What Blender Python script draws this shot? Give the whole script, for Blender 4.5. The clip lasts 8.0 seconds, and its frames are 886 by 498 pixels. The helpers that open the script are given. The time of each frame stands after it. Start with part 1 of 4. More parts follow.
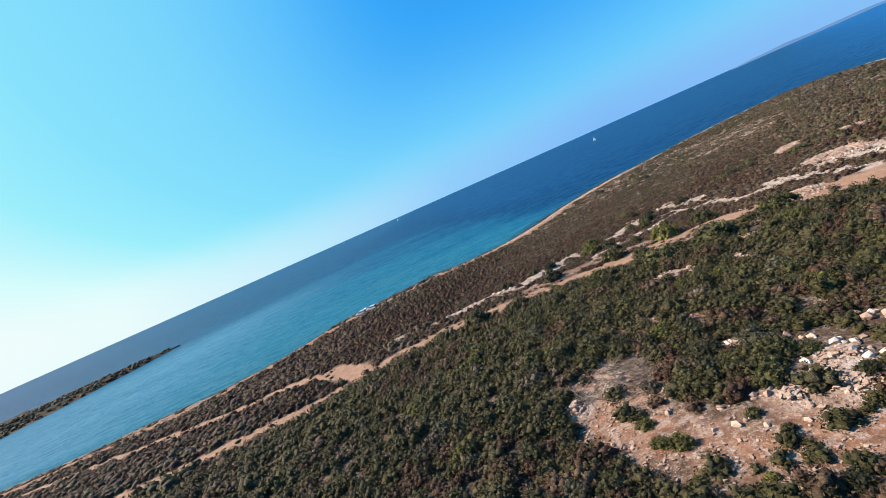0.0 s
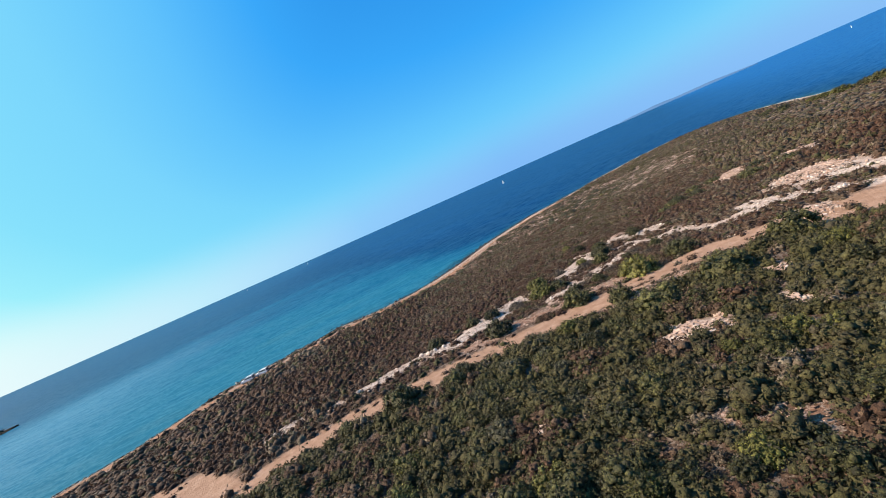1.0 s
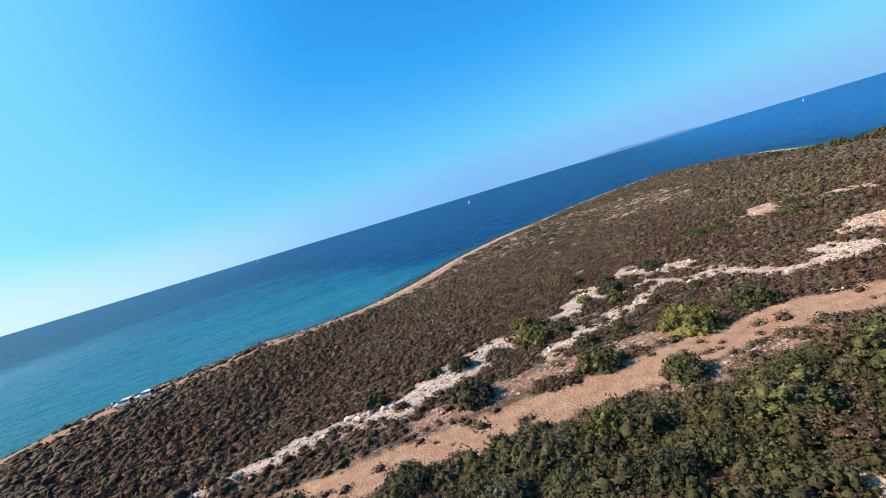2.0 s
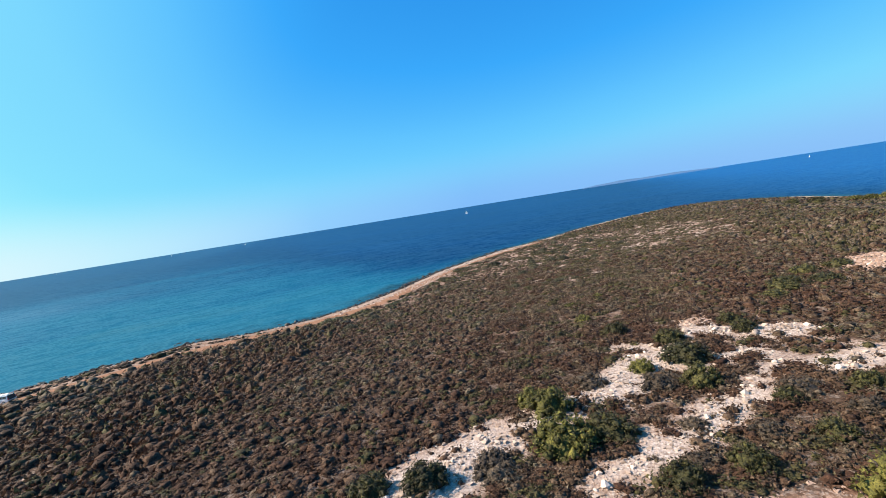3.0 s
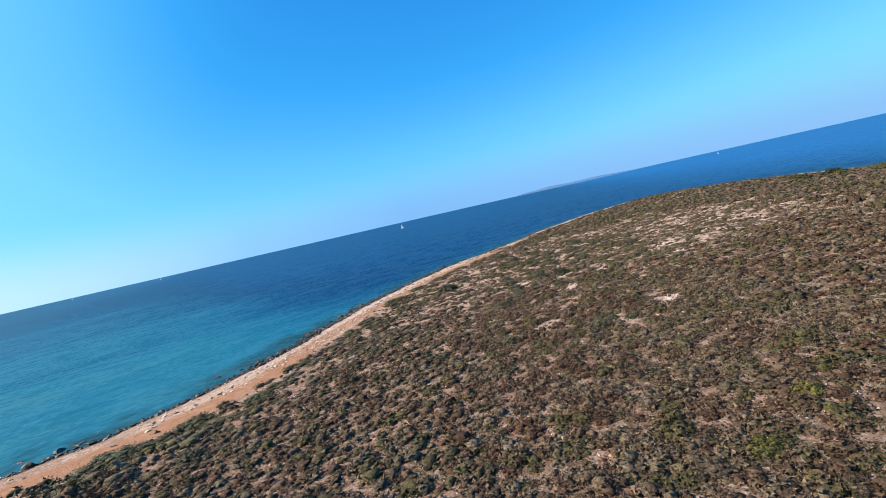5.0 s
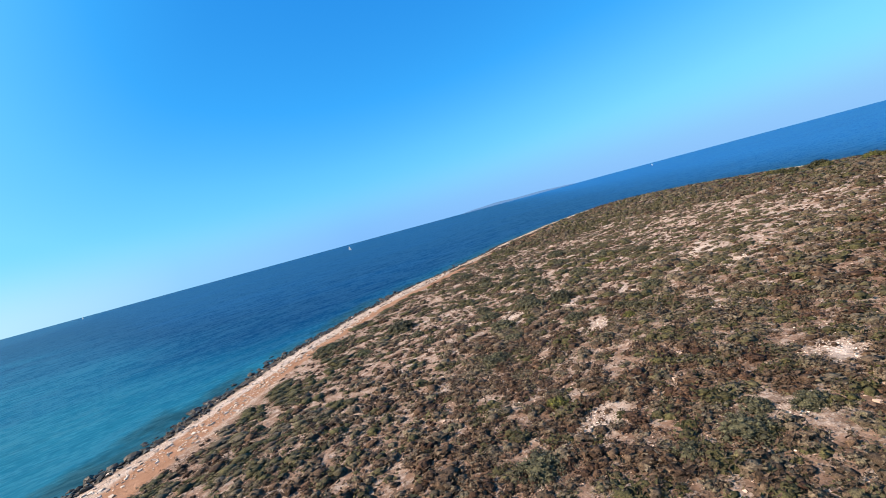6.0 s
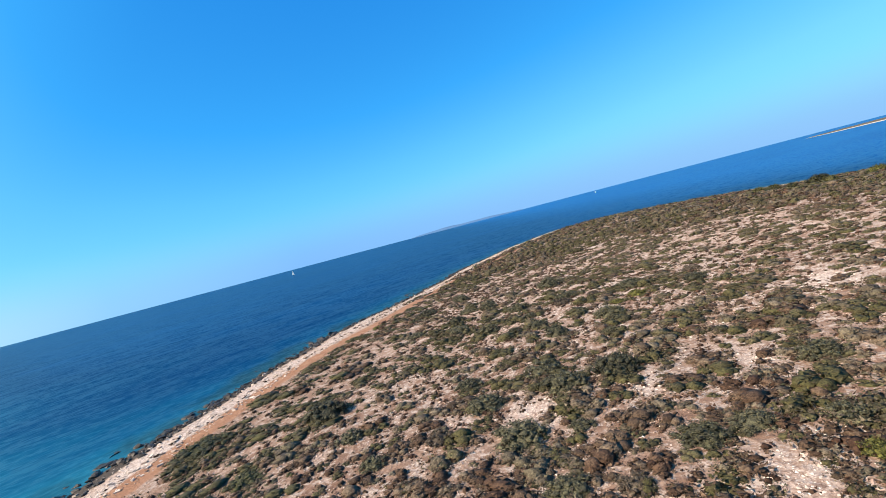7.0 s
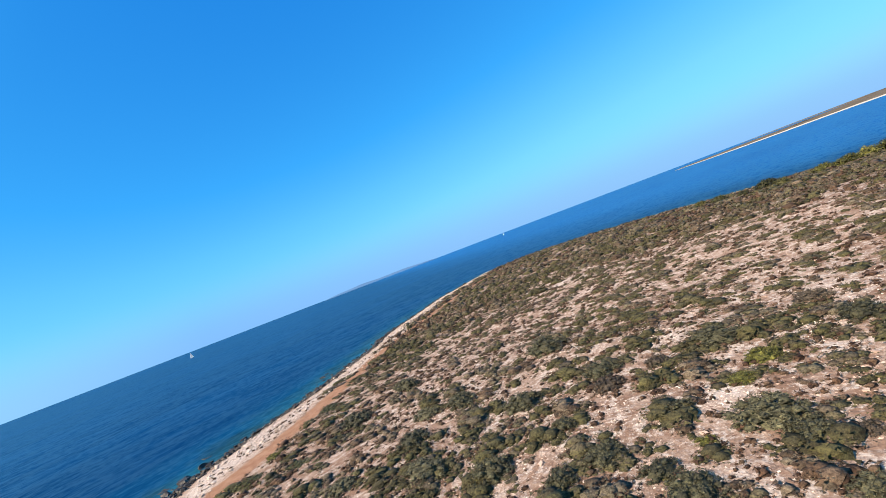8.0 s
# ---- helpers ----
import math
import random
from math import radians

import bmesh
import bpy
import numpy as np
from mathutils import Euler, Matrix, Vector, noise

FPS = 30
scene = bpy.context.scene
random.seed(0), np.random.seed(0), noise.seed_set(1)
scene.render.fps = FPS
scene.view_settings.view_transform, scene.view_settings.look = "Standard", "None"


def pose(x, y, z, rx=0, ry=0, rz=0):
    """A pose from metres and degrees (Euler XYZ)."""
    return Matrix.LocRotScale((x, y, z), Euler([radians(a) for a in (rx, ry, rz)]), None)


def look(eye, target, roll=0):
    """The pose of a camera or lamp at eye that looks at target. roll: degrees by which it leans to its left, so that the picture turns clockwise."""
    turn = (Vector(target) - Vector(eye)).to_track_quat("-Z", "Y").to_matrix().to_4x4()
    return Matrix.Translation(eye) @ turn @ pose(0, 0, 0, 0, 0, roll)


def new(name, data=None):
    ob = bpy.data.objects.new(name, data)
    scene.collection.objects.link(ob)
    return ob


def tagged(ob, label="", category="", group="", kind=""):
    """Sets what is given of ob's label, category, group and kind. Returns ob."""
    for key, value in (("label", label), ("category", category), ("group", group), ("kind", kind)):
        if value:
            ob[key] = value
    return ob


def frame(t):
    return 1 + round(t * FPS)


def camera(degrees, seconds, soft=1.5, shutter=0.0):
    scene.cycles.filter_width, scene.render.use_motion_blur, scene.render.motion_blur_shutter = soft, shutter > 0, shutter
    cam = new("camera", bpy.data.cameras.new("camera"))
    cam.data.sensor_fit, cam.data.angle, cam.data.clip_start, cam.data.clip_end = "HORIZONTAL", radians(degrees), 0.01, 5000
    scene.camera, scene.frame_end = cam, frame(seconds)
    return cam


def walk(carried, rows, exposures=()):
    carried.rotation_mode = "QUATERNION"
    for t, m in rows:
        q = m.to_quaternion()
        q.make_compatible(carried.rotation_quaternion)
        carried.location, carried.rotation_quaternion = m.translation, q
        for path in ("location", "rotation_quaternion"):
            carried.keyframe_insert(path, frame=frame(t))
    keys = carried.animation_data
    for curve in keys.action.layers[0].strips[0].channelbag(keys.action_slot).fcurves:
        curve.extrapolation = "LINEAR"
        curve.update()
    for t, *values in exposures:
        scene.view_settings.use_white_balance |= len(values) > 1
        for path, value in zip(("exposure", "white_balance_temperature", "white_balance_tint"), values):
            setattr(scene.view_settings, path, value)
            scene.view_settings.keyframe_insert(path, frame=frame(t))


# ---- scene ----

# ---------------------------------------------------------------- camera
cam = camera(88.6, 8.0, soft=0.8)
ROWS = [
    (0.0, 0.02, 0.02, 29.62, -0.02, -6.30, -23.95),
    (0.5, 0.02, 12.62, 28.18, -6.60, -5.99, -24.74),
    (1.0, 1.10, 25.04, 27.04, -12.10, -5.83, -23.82),
    (1.5, 3.24, 37.26, 25.76, -15.75, -5.95, -20.92),
    (1.7, 4.30, 42.08, 25.16, -16.74, -5.93, -19.24),
    (2.8, 12.96, 68.28, 21.96, -18.81, -5.10, -10.42),
    (3.0, 14.68, 73.00, 21.52, -18.97, -5.00, -9.04),
    (3.5, 19.06, 84.84, 20.46, -19.89, -4.85, -7.52),
    (4.0, 23.82, 96.86, 19.44, -21.64, -4.80, -8.48),
    (4.5, 28.80, 108.64, 18.40, -24.09, -4.71, -10.82),
    (4.7, 30.92, 113.30, 17.98, -25.21, -4.69, -11.75),
    (5.8, 43.64, 138.36, 15.98, -32.28, -4.06, -14.64),
    (6.0, 46.12, 142.76, 15.64, -33.67, -3.81, -15.15),
    (6.5, 52.62, 153.66, 14.88, -37.27, -3.19, -15.90),
    (7.0, 60.06, 164.32, 14.42, -40.63, -2.45, -14.71),
    (7.5, 67.84, 174.56, 14.02, -45.53, -1.08, -16.19),
    (8.0, 76.10, 184.32, 14.16, -52.78, 0.63, -20.82),
]
walk(cam, [(t, pose(x, y, z, 0, 0, yaw) @ pose(0, 0, 0, 90 + pitch) @ pose(0, 0, 0, 0, 0, roll)) for t, x, y, z, yaw, pitch, roll in ROWS],
     exposures=[(0.0, 1.25), (8.0, 1.35)])

# ---------------------------------------------------------------- sky and sun
SUN_ELEVATION, SUN_BEARING = 38.0, -72.0  # degrees; the bearing runs clockwise from +y
world = bpy.data.worlds.new("world")
scene.world = world
world.use_nodes = True
wn, wl = world.node_tree.nodes, world.node_tree.links
sky = wn.new("ShaderNodeTexSky")
sky.sky_type, sky.sun_disc = "NISHITA", False
sky.sun_elevation, sky.sun_rotation = radians(SUN_ELEVATION), radians(SUN_BEARING)
sky.air_density, sky.dust_density, sky.ozone_density, sky.altitude = 1.0, 0.8, 1.0, 0
grey = wn.new("ShaderNodeRGBToBW")
scaled = wn.new("ShaderNodeMath")
scaled.operation = "MULTIPLY"
scaled.inputs[1].default_value = 0.082
tint = wn.new("ShaderNodeValToRGB")  # clear deep blue away from the sun, pale towards it and the horizon
SKY = [(0.12, (0.017, 0.24, 0.76)), (0.22, (0.044, 0.40, 0.97)), (0.31, (0.12, 0.55, 1.0)), (0.42, (0.20, 0.68, 1.0)), (0.56, (0.25, 0.77, 1.0)), (0.68, (0.35, 0.88, 1.0)), (0.82, (0.70, 1.0, 1.0)), (1.0, (0.95, 1.0, 1.0))]
while len(tint.color_ramp.elements) < len(SKY):
    tint.color_ramp.elements.new(0.5)
for e, (p, c) in zip(tint.color_ramp.elements, SKY):
    e.position, e.color = p, (*c, 1)
bright = wn.new("ShaderNodeVectorMath")
bright.operation = "SCALE"
bright.inputs["Scale"].default_value = 4.1
wl.new(sky.outputs[0], grey.inputs[0])
wl.new(grey.outputs[0], scaled.inputs[0])
way = wn.new("ShaderNodeTexCoord")
split = wn.new("ShaderNodeSeparateXYZ")
sb, se = radians(SUN_BEARING), radians(SUN_ELEVATION)
SUN_WAY = Vector((math.sin(sb) * math.cos(se), math.cos(sb) * math.cos(se), math.sin(se)))


def sun_nearness(toward, lo, hi, top):
    """0..top as a direction of the sky nears the one given."""
    d = wn.new("ShaderNodeVectorMath")
    d.operation = "DOT_PRODUCT"
    d.inputs[1].default_value = toward
    wl.new(way.outputs["Generated"], d.inputs[0])
    r = wn.new("ShaderNodeMapRange")
    r.interpolation_type = "SMOOTHSTEP"
    r.inputs["From Min"].default_value, r.inputs["From Max"].default_value = lo, hi
    r.inputs["To Max"].default_value = top
    wl.new(d.outputs["Value"], r.inputs["Value"])
    return r.outputs[0]


glow = wn.new("ShaderNodeMath")  # the sky is paler round the sun
wl.new(scaled.outputs[0], glow.inputs[0])
wl.new(sun_nearness(SUN_WAY, 0.3, 1.05, 0.30), glow.inputs[1])
wl.new(glow.outputs[0], tint.inputs[0])
low_sky = wn.new("ShaderNodeValToRGB")  # lilac haze over the horizon, white below the sun
HAZE_STOPS = [(0.0, (0.29, 0.55, 0.94)), (0.45, (0.24, 0.515, 0.96)), (0.62, (0.31, 0.63, 0.99)), (0.78, (0.58, 0.88, 1.0)), (0.90, (0.88, 1.0, 1.0))]
while len(low_sky.color_ramp.elements) < len(HAZE_STOPS):
    low_sky.color_ramp.elements.new(0.5)
for e, (p, c) in zip(low_sky.color_ramp.elements, HAZE_STOPS):
    e.position, e.color = p, (*c, 1)
turned = sun_nearness((math.sin(sb), math.cos(sb), 0), -1.0, 1.0, 1.0)
turned.node.interpolation_type = "LINEAR"
wl.new(turned, low_sky.inputs[0])
haze = wn.new("ShaderNodeMapRange")
haze.inputs["From Min"].default_value, haze.inputs["From Max"].default_value = 0.0, 0.13
haze.inputs["To Min"].default_value, haze.inputs["To Max"].default_value = 0.92, 0.0
haze.interpolation_type = "SMOOTHSTEP"
veil = wn.new("ShaderNodeMix")
veil.data_type = "RGBA"
wl.new(way.outputs["Generated"], split.inputs[0])
wl.new(split.outputs["Z"], haze.inputs["Value"])
wl.new(haze.outputs[0], veil.inputs[0])
wl.new(tint.outputs[0], veil.inputs[6])
wl.new(low_sky.outputs[0], veil.inputs[7])
wl.new(veil.outputs[2], bright.inputs[0])
wl.new(bright.outputs[0], wn["Background"].inputs["Color"])
wn["Background"].inputs["Strength"].default_value = 0.1

sun_data = bpy.data.lights.new("sun", "SUN")
sun_data.energy, sun_data.angle, sun_data.color = 5.0, radians(0.53), (1.0, 0.825, 0.68)
sun = new("sun", sun_data)
sun.matrix_world = look(SUN_WAY * 300, (0, 0, 0))

# ---------------------------------------------------------------- materials
UNIT = 2.0  # metres in one unit of the plan, in which the land below is drawn


class Mat:
    """A small builder of node materials."""

    def __init__(self, name, rough=0.9, spec=0.25):
        self.m = bpy.data.materials.new(name)
        self.m.use_nodes = True
        self.n, self.l = self.m.node_tree.nodes, self.m.node_tree.links
        self.b = self.n["Principled BSDF"]
        self.b.inputs["Roughness"].default_value = rough
        self.b.inputs["Specular IOR Level"].default_value = spec

    def put(self, a, b):
        self.l.new(a, b)

    def where(self):
        v = self.n.new("ShaderNodeVectorMath")
        v.operation = "SCALE"
        v.inputs["Scale"].default_value = 1 / UNIT
        self.put(self.n.new("ShaderNodeNewGeometry").outputs["Position"], v.inputs[0])
        return v.outputs[0]

    def noise(self, scale, detail=5, rough=0.6, stretch=None):
        n = self.n.new("ShaderNodeTexNoise")
        n.inputs["Scale"].default_value, n.inputs["Detail"].default_value, n.inputs["Roughness"].default_value = scale, detail, rough
        p = self.where()
        if stretch:
            v = self.n.new("ShaderNodeVectorMath")
            v.operation = "MULTIPLY"
            v.inputs[1].default_value = stretch
            self.put(p, v.inputs[0])
            p = v.outputs[0]
        self.put(p, n.inputs["Vector"])
        return n.outputs["Fac"]

    def cells(self, scale, out="Distance", feature="F1"):
        n = self.n.new("ShaderNodeTexVoronoi")
        n.feature = feature
        n.inputs["Scale"].default_value = scale
        self.put(self.where(), n.inputs["Vector"])
        return n.outputs[out]

    def attr(self, name):
        a = self.n.new("ShaderNodeAttribute")
        a.attribute_name = name
        return a.outputs["Fac"]

    def ramp(self, fac, stops):
        r = self.n.new("ShaderNodeValToRGB")
        e = r.color_ramp.elements
        while len(e) < len(stops):
            e.new(0.5)
        for k, (p, c) in enumerate(stops):
            e[k].position = p
            e[k].color = (*c, 1) if len(c) == 3 else (c[0],) * 3 + (1,)
        self.put(fac, r.inputs["Fac"])
        return r.outputs["Color"]

    def step(self, fac, lo, hi):
        r = self.n.new("ShaderNodeMapRange")
        r.inputs["From Min"].default_value, r.inputs["From Max"].default_value = lo, hi
        self.put(fac, r.inputs["Value"])
        return r.outputs["Result"]

    def math(self, op, a, b):
        m = self.n.new("ShaderNodeMath")
        m.operation = op
        for k, v in enumerate((a, b)):
            if isinstance(v, (int, float)):
                m.inputs[k].default_value = v
            else:
                self.put(v, m.inputs[k])
        return m.outputs[0]

    def mix(self, fac, a, b, mode="MIX"):
        m = self.n.new("ShaderNodeMix")
        m.data_type, m.blend_type = "RGBA", mode
        for k, v in ((0, fac), (6, a), (7, b)):
            if isinstance(v, (int, float)):
                m.inputs[k].default_value = v
            elif isinstance(v, tuple):
                m.inputs[k].default_value = (*v, 1)
            else:
                self.put(v, m.inputs[k])
        return m.outputs[2]

    def island(self):
        return self.n.new("ShaderNodeNewGeometry").outputs["Random Per Island"]

    def each(self):
        return self.n.new("ShaderNodeObjectInfo").outputs["Random"]

    def color(self, c):
        if isinstance(c, tuple):
            self.b.inputs["Base Color"].default_value = (*c, 1)
        else:
            self.put(c, self.b.inputs["Base Color"])
        return self

    def bump(self, fac, strength, distance):
        b = self.n.new("ShaderNodeBump")
        b.inputs["Strength"].default_value, b.inputs["Distance"].default_value = strength, distance * UNIT
        self.put(fac, b.inputs["Height"])
        self.put(b.outputs[0], self.b.inputs["Normal"])
        return self


def ground_material():
    m = Mat("ground", 0.95, 0.15)
    fine, coarse, big = m.noise(14, 6, 0.7), m.noise(1.6, 5, 0.65), m.noise(0.12, 4, 0.6)
    earth = m.ramp(m.math("ADD", m.math("MULTIPLY", coarse, 0.6), m.math("MULTIPLY", big, 0.4)),
                   [(0.3, (0.105, 0.056, 0.036)), (0.48, (0.168, 0.104, 0.072)), (0.7, (0.25, 0.179, 0.136))])
    gravel = m.ramp(m.math("ADD", m.math("MULTIPLY", m.cells(26, "Color"), 0.6), m.math("MULTIPLY", m.cells(11, "Color"), 0.4)), [(0.1, (0.1444, 0.0897, 0.0654)), (0.5, (0.2736, 0.1991, 0.1558)), (0.9, (0.4332, 0.3686, 0.3154))])
    earth = m.mix(m.math("MULTIPLY", m.attr("bare"), 0.8), earth, m.ramp(coarse, [(0.3, (0.13, 0.057, 0.032)), (0.55, (0.225, 0.114, 0.068)), (0.75, (0.30, 0.175, 0.112))]))
    stony = m.math("ADD", m.attr("rubble"), m.math("MULTIPLY", m.math("SUBTRACT", m.noise(0.9, 6, 0.75), 0.425), m.attr("stony")))
    c = m.mix(m.step(stony, 0.08, 0.34), earth, gravel)
    litter = m.math("SUBTRACT", m.attr("litter"), m.math("MULTIPLY", m.noise(1.1, 5, 0.75), 0.75))
    c = m.mix(m.step(litter, 0.30, 0.52), c, m.ramp(fine, [(0.3, (0.036, 0.022, 0.014)), (0.7, (0.085, 0.055, 0.038))]))
    flecks = m.math("MULTIPLY", m.step(m.noise(2.6, 6, 0.8), 0.505, 0.565), m.step(m.attr("stony"), 0.3, 1.7))
    c = m.mix(m.math("MULTIPLY", flecks, 0.8), c, m.ramp(m.cells(19, "Color"), [(0.2, (0.28, 0.225, 0.187)), (0.8, (0.5, 0.45, 0.4))]))
    broken = m.ramp(m.math("ADD", m.math("MULTIPLY", m.cells(21, "Color"), 0.6), m.math("MULTIPLY", m.cells(9, "Color"), 0.4)), [(0.1, (0.17, 0.125, 0.1)), (0.5, (0.36, 0.3, 0.26)), (0.9, (0.55, 0.49, 0.44))])
    c = m.mix(m.step(m.math("ADD", m.attr("rubble"), m.math("MULTIPLY", m.math("SUBTRACT", coarse, 0.5), 0.8)), 0.42, 0.7), c, broken)
    sand = m.ramp(m.math("ADD", m.math("MULTIPLY", fine, 0.4), m.math("MULTIPLY", coarse, 0.6)),
                  [(0.3, (0.171, 0.0973, 0.0593)), (0.52, (0.2508, 0.1581, 0.1079)), (0.72, (0.342, 0.2546, 0.1938))])
    sand = m.mix(m.attr("shore"), sand, m.mix(1.0, sand, (0.92, 0.79, 0.7), "MULTIPLY"))
    worn = m.math("ADD", m.attr("path"), m.math("MULTIPLY", m.math("SUBTRACT", coarse, 0.5), 0.9))
    c = m.mix(m.step(worn, 0.35, 0.6), c, sand)
    wet = m.math("ADD", m.attr("wet"), m.math("MULTIPLY", m.math("SUBTRACT", m.noise(0.8, 4), 0.5), 0.5))
    c = m.mix(m.step(wet, 0.45, 0.65), c, (0.045, 0.037, 0.031))
    c = m.mix(m.math("MULTIPLY", m.step(fine, 0.35, 0.75), 0.35), c, m.mix(1.0, c, (0.62, 0.58, 0.56), "MULTIPLY"))
    return m.color(c).bump(m.math("ADD", fine, m.math("MULTIPLY", m.cells(7), 0.8)), 0.6, 0.08).m


def foliage_material(name, stops, glow=0.12):
    """Leaves and twigs; each plant has its own tone, each leaf cluster varies about it."""
    m = Mat(name, 0.75, 0.2)
    tone = m.math("ADD", m.attr("tone"), m.math("MULTIPLY", m.math("SUBTRACT", m.island(), 0.5), 0.22))
    c = m.ramp(tone, stops)
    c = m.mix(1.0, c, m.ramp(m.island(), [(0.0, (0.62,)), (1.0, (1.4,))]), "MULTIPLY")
    # fine noise that mottles the leaf colour darker and brighter, and drives the bump
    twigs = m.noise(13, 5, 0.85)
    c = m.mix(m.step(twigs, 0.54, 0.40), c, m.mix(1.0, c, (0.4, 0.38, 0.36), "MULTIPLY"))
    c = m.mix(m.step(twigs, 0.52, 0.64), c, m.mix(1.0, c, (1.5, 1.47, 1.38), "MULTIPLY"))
    m.color(c)
    m.bump(m.math("ADD", twigs, m.math("MULTIPLY", m.noise(7, 4, 0.7), 1.0)), 0.6, 0.06)
    t = m.n.new("ShaderNodeBsdfTranslucent")
    m.put(c, t.inputs["Color"])
    x = m.n.new("ShaderNodeMixShader")
    x.inputs[0].default_value = glow
    m.put(m.b.outputs[0], x.inputs[1])
    m.put(t.outputs[0], x.inputs[2])
    m.put(x.outputs[0], m.n["Material Output"].inputs["Surface"])
    return m.m


def shrub_material(name, lo, mid, hi):
    m = Mat(name, 0.6, 0.3)
    tone = m.math("ADD", m.math("MULTIPLY", m.each(), 0.55), m.math("MULTIPLY", m.island(), 0.45))
    c = m.ramp(tone, [(0.1, lo), (0.5, mid), (0.95, hi)])
    # fine noise: darker and brighter mottling of the crown colour, also its bump
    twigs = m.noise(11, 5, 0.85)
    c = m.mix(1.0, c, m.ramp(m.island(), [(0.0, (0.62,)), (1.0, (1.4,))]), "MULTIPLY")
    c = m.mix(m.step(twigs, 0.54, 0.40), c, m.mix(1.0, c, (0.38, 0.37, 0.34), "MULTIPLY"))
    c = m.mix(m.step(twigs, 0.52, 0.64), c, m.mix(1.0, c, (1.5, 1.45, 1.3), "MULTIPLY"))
    m.color(c)
    m.bump(m.math("ADD", twigs, m.math("MULTIPLY", m.noise(6, 4, 0.7), 1.0)), 0.6, 0.07)
    t = m.n.new("ShaderNodeBsdfTranslucent")
    m.put(c, t.inputs["Color"])
    x = m.n.new("ShaderNodeMixShader")
    x.inputs[0].default_value = 0.12
    m.put(m.b.outputs[0], x.inputs[1])
    m.put(t.outputs[0], x.inputs[2])
    m.put(x.outputs[0], m.n["Material Output"].inputs["Surface"])
    return m.m


def stone_material(name, lo, hi, rough=0.9):
    m = Mat(name, rough, 0.2)
    pick = m.math("ADD", m.math("MULTIPLY", m.each(), 0.35), m.math("MULTIPLY", m.island(), 0.35))
    c = m.ramp(m.math("ADD", pick, m.math("MULTIPLY", m.noise(6, 6, 0.7), 0.45)), [(0.2, lo), (0.85, hi)])
    return m.color(c).bump(m.noise(22, 6, 0.7), 0.5, 0.03).m


def sea_material():
    m = Mat("sea_water", 0.3, 0.012)
    m.b.inputs["IOR"].default_value = 1.33
    streak = m.noise(0.02, 6, 0.66, (0.45, 1.8, 1))
    weed = m.noise(0.07, 6, 0.62, (0.6, 1.4, 1))
    deep = m.math("ADD", m.attr("depth"), m.math("MULTIPLY", m.math("SUBTRACT", streak, 0.5), 0.72))
    deep = m.math("ADD", deep, m.math("MULTIPLY", m.math("SUBTRACT", weed, 0.5), 0.28))
    c = m.ramp(deep, [(0.0, (0.014, 0.088, 0.138)), (0.05, (0.012, 0.092, 0.148)), (0.15, (0.008, 0.088, 0.15)), (0.34, (0.004, 0.064, 0.13)),
                      (0.56, (0.0015, 0.034, 0.094)), (0.74, (0.001, 0.022, 0.076)), (1.0, (0.001, 0.036, 0.118))])
    # eastern shallows, with the sky's reflection painted in as a brighter blue
    c = m.mix(m.attr("bay_sheen"), c, m.ramp(streak, [(0.3, (0.0015, 0.05, 0.185)), (0.7, (0.005, 0.078, 0.235))]))
    # paler water towards the sun: its glitter is put into the colour
    c = m.mix(m.attr("west_glitter"), c, m.ramp(streak, [(0.3, (0.0218, 0.103, 0.181)), (0.7, (0.0468, 0.1498, 0.2309))]))
    reef = m.math("ADD", m.attr("reef"), m.math("MULTIPLY", m.math("SUBTRACT", m.noise(0.22, 5, 0.65), 0.5), 2.0))
    c = m.mix(m.math("MULTIPLY", m.step(reef, 0.35, 0.8), 0.75), c, (0.0075, 0.0262, 0.0362))  # dark rock under the shallow water
    foam = m.math("ADD", m.attr("foam"), m.math("MULTIPLY", m.math("SUBTRACT", m.noise(0.35, 6, 0.7), 0.5), 1.6))
    c = m.mix(m.step(foam, 1.02, 1.2), c, (0.75, 0.8, 0.82))
    m.color(c)
    # small steep wavelets: the slope comes from two scales of noise
    slope = None
    for scale, size, stretch in ((0.45, 0.22, (0.6, 1.4, 1)), (2.2, 0.3, (0.8, 1.2, 1))):
        t = m.n.new("ShaderNodeTexNoise")
        t.inputs["Scale"].default_value, t.inputs["Detail"].default_value = scale, 3
        v = m.n.new("ShaderNodeVectorMath")
        v.operation = "MULTIPLY"
        v.inputs[1].default_value = stretch
        m.put(m.where(), v.inputs[0])
        m.put(v.outputs[0], t.inputs["Vector"])
        u = m.n.new("ShaderNodeVectorMath")
        u.operation = "MULTIPLY_ADD"
        u.inputs[1].default_value = (size * 2, size * 2, 0)
        u.inputs[2].default_value = (-size, -size, 0.5)
        m.put(t.outputs["Color"], u.inputs[0])
        if slope is None:
            slope = u.outputs[0]
        else:
            w = m.n.new("ShaderNodeVectorMath")
            m.put(slope, w.inputs[0])
            m.put(u.outputs[0], w.inputs[1])
            slope = w.outputs[0]
    n = m.n.new("ShaderNodeVectorMath")
    n.operation = "NORMALIZE"
    m.put(slope, n.inputs[0])
    m.put(n.outputs[0], m.b.inputs["Normal"])
    return m.m


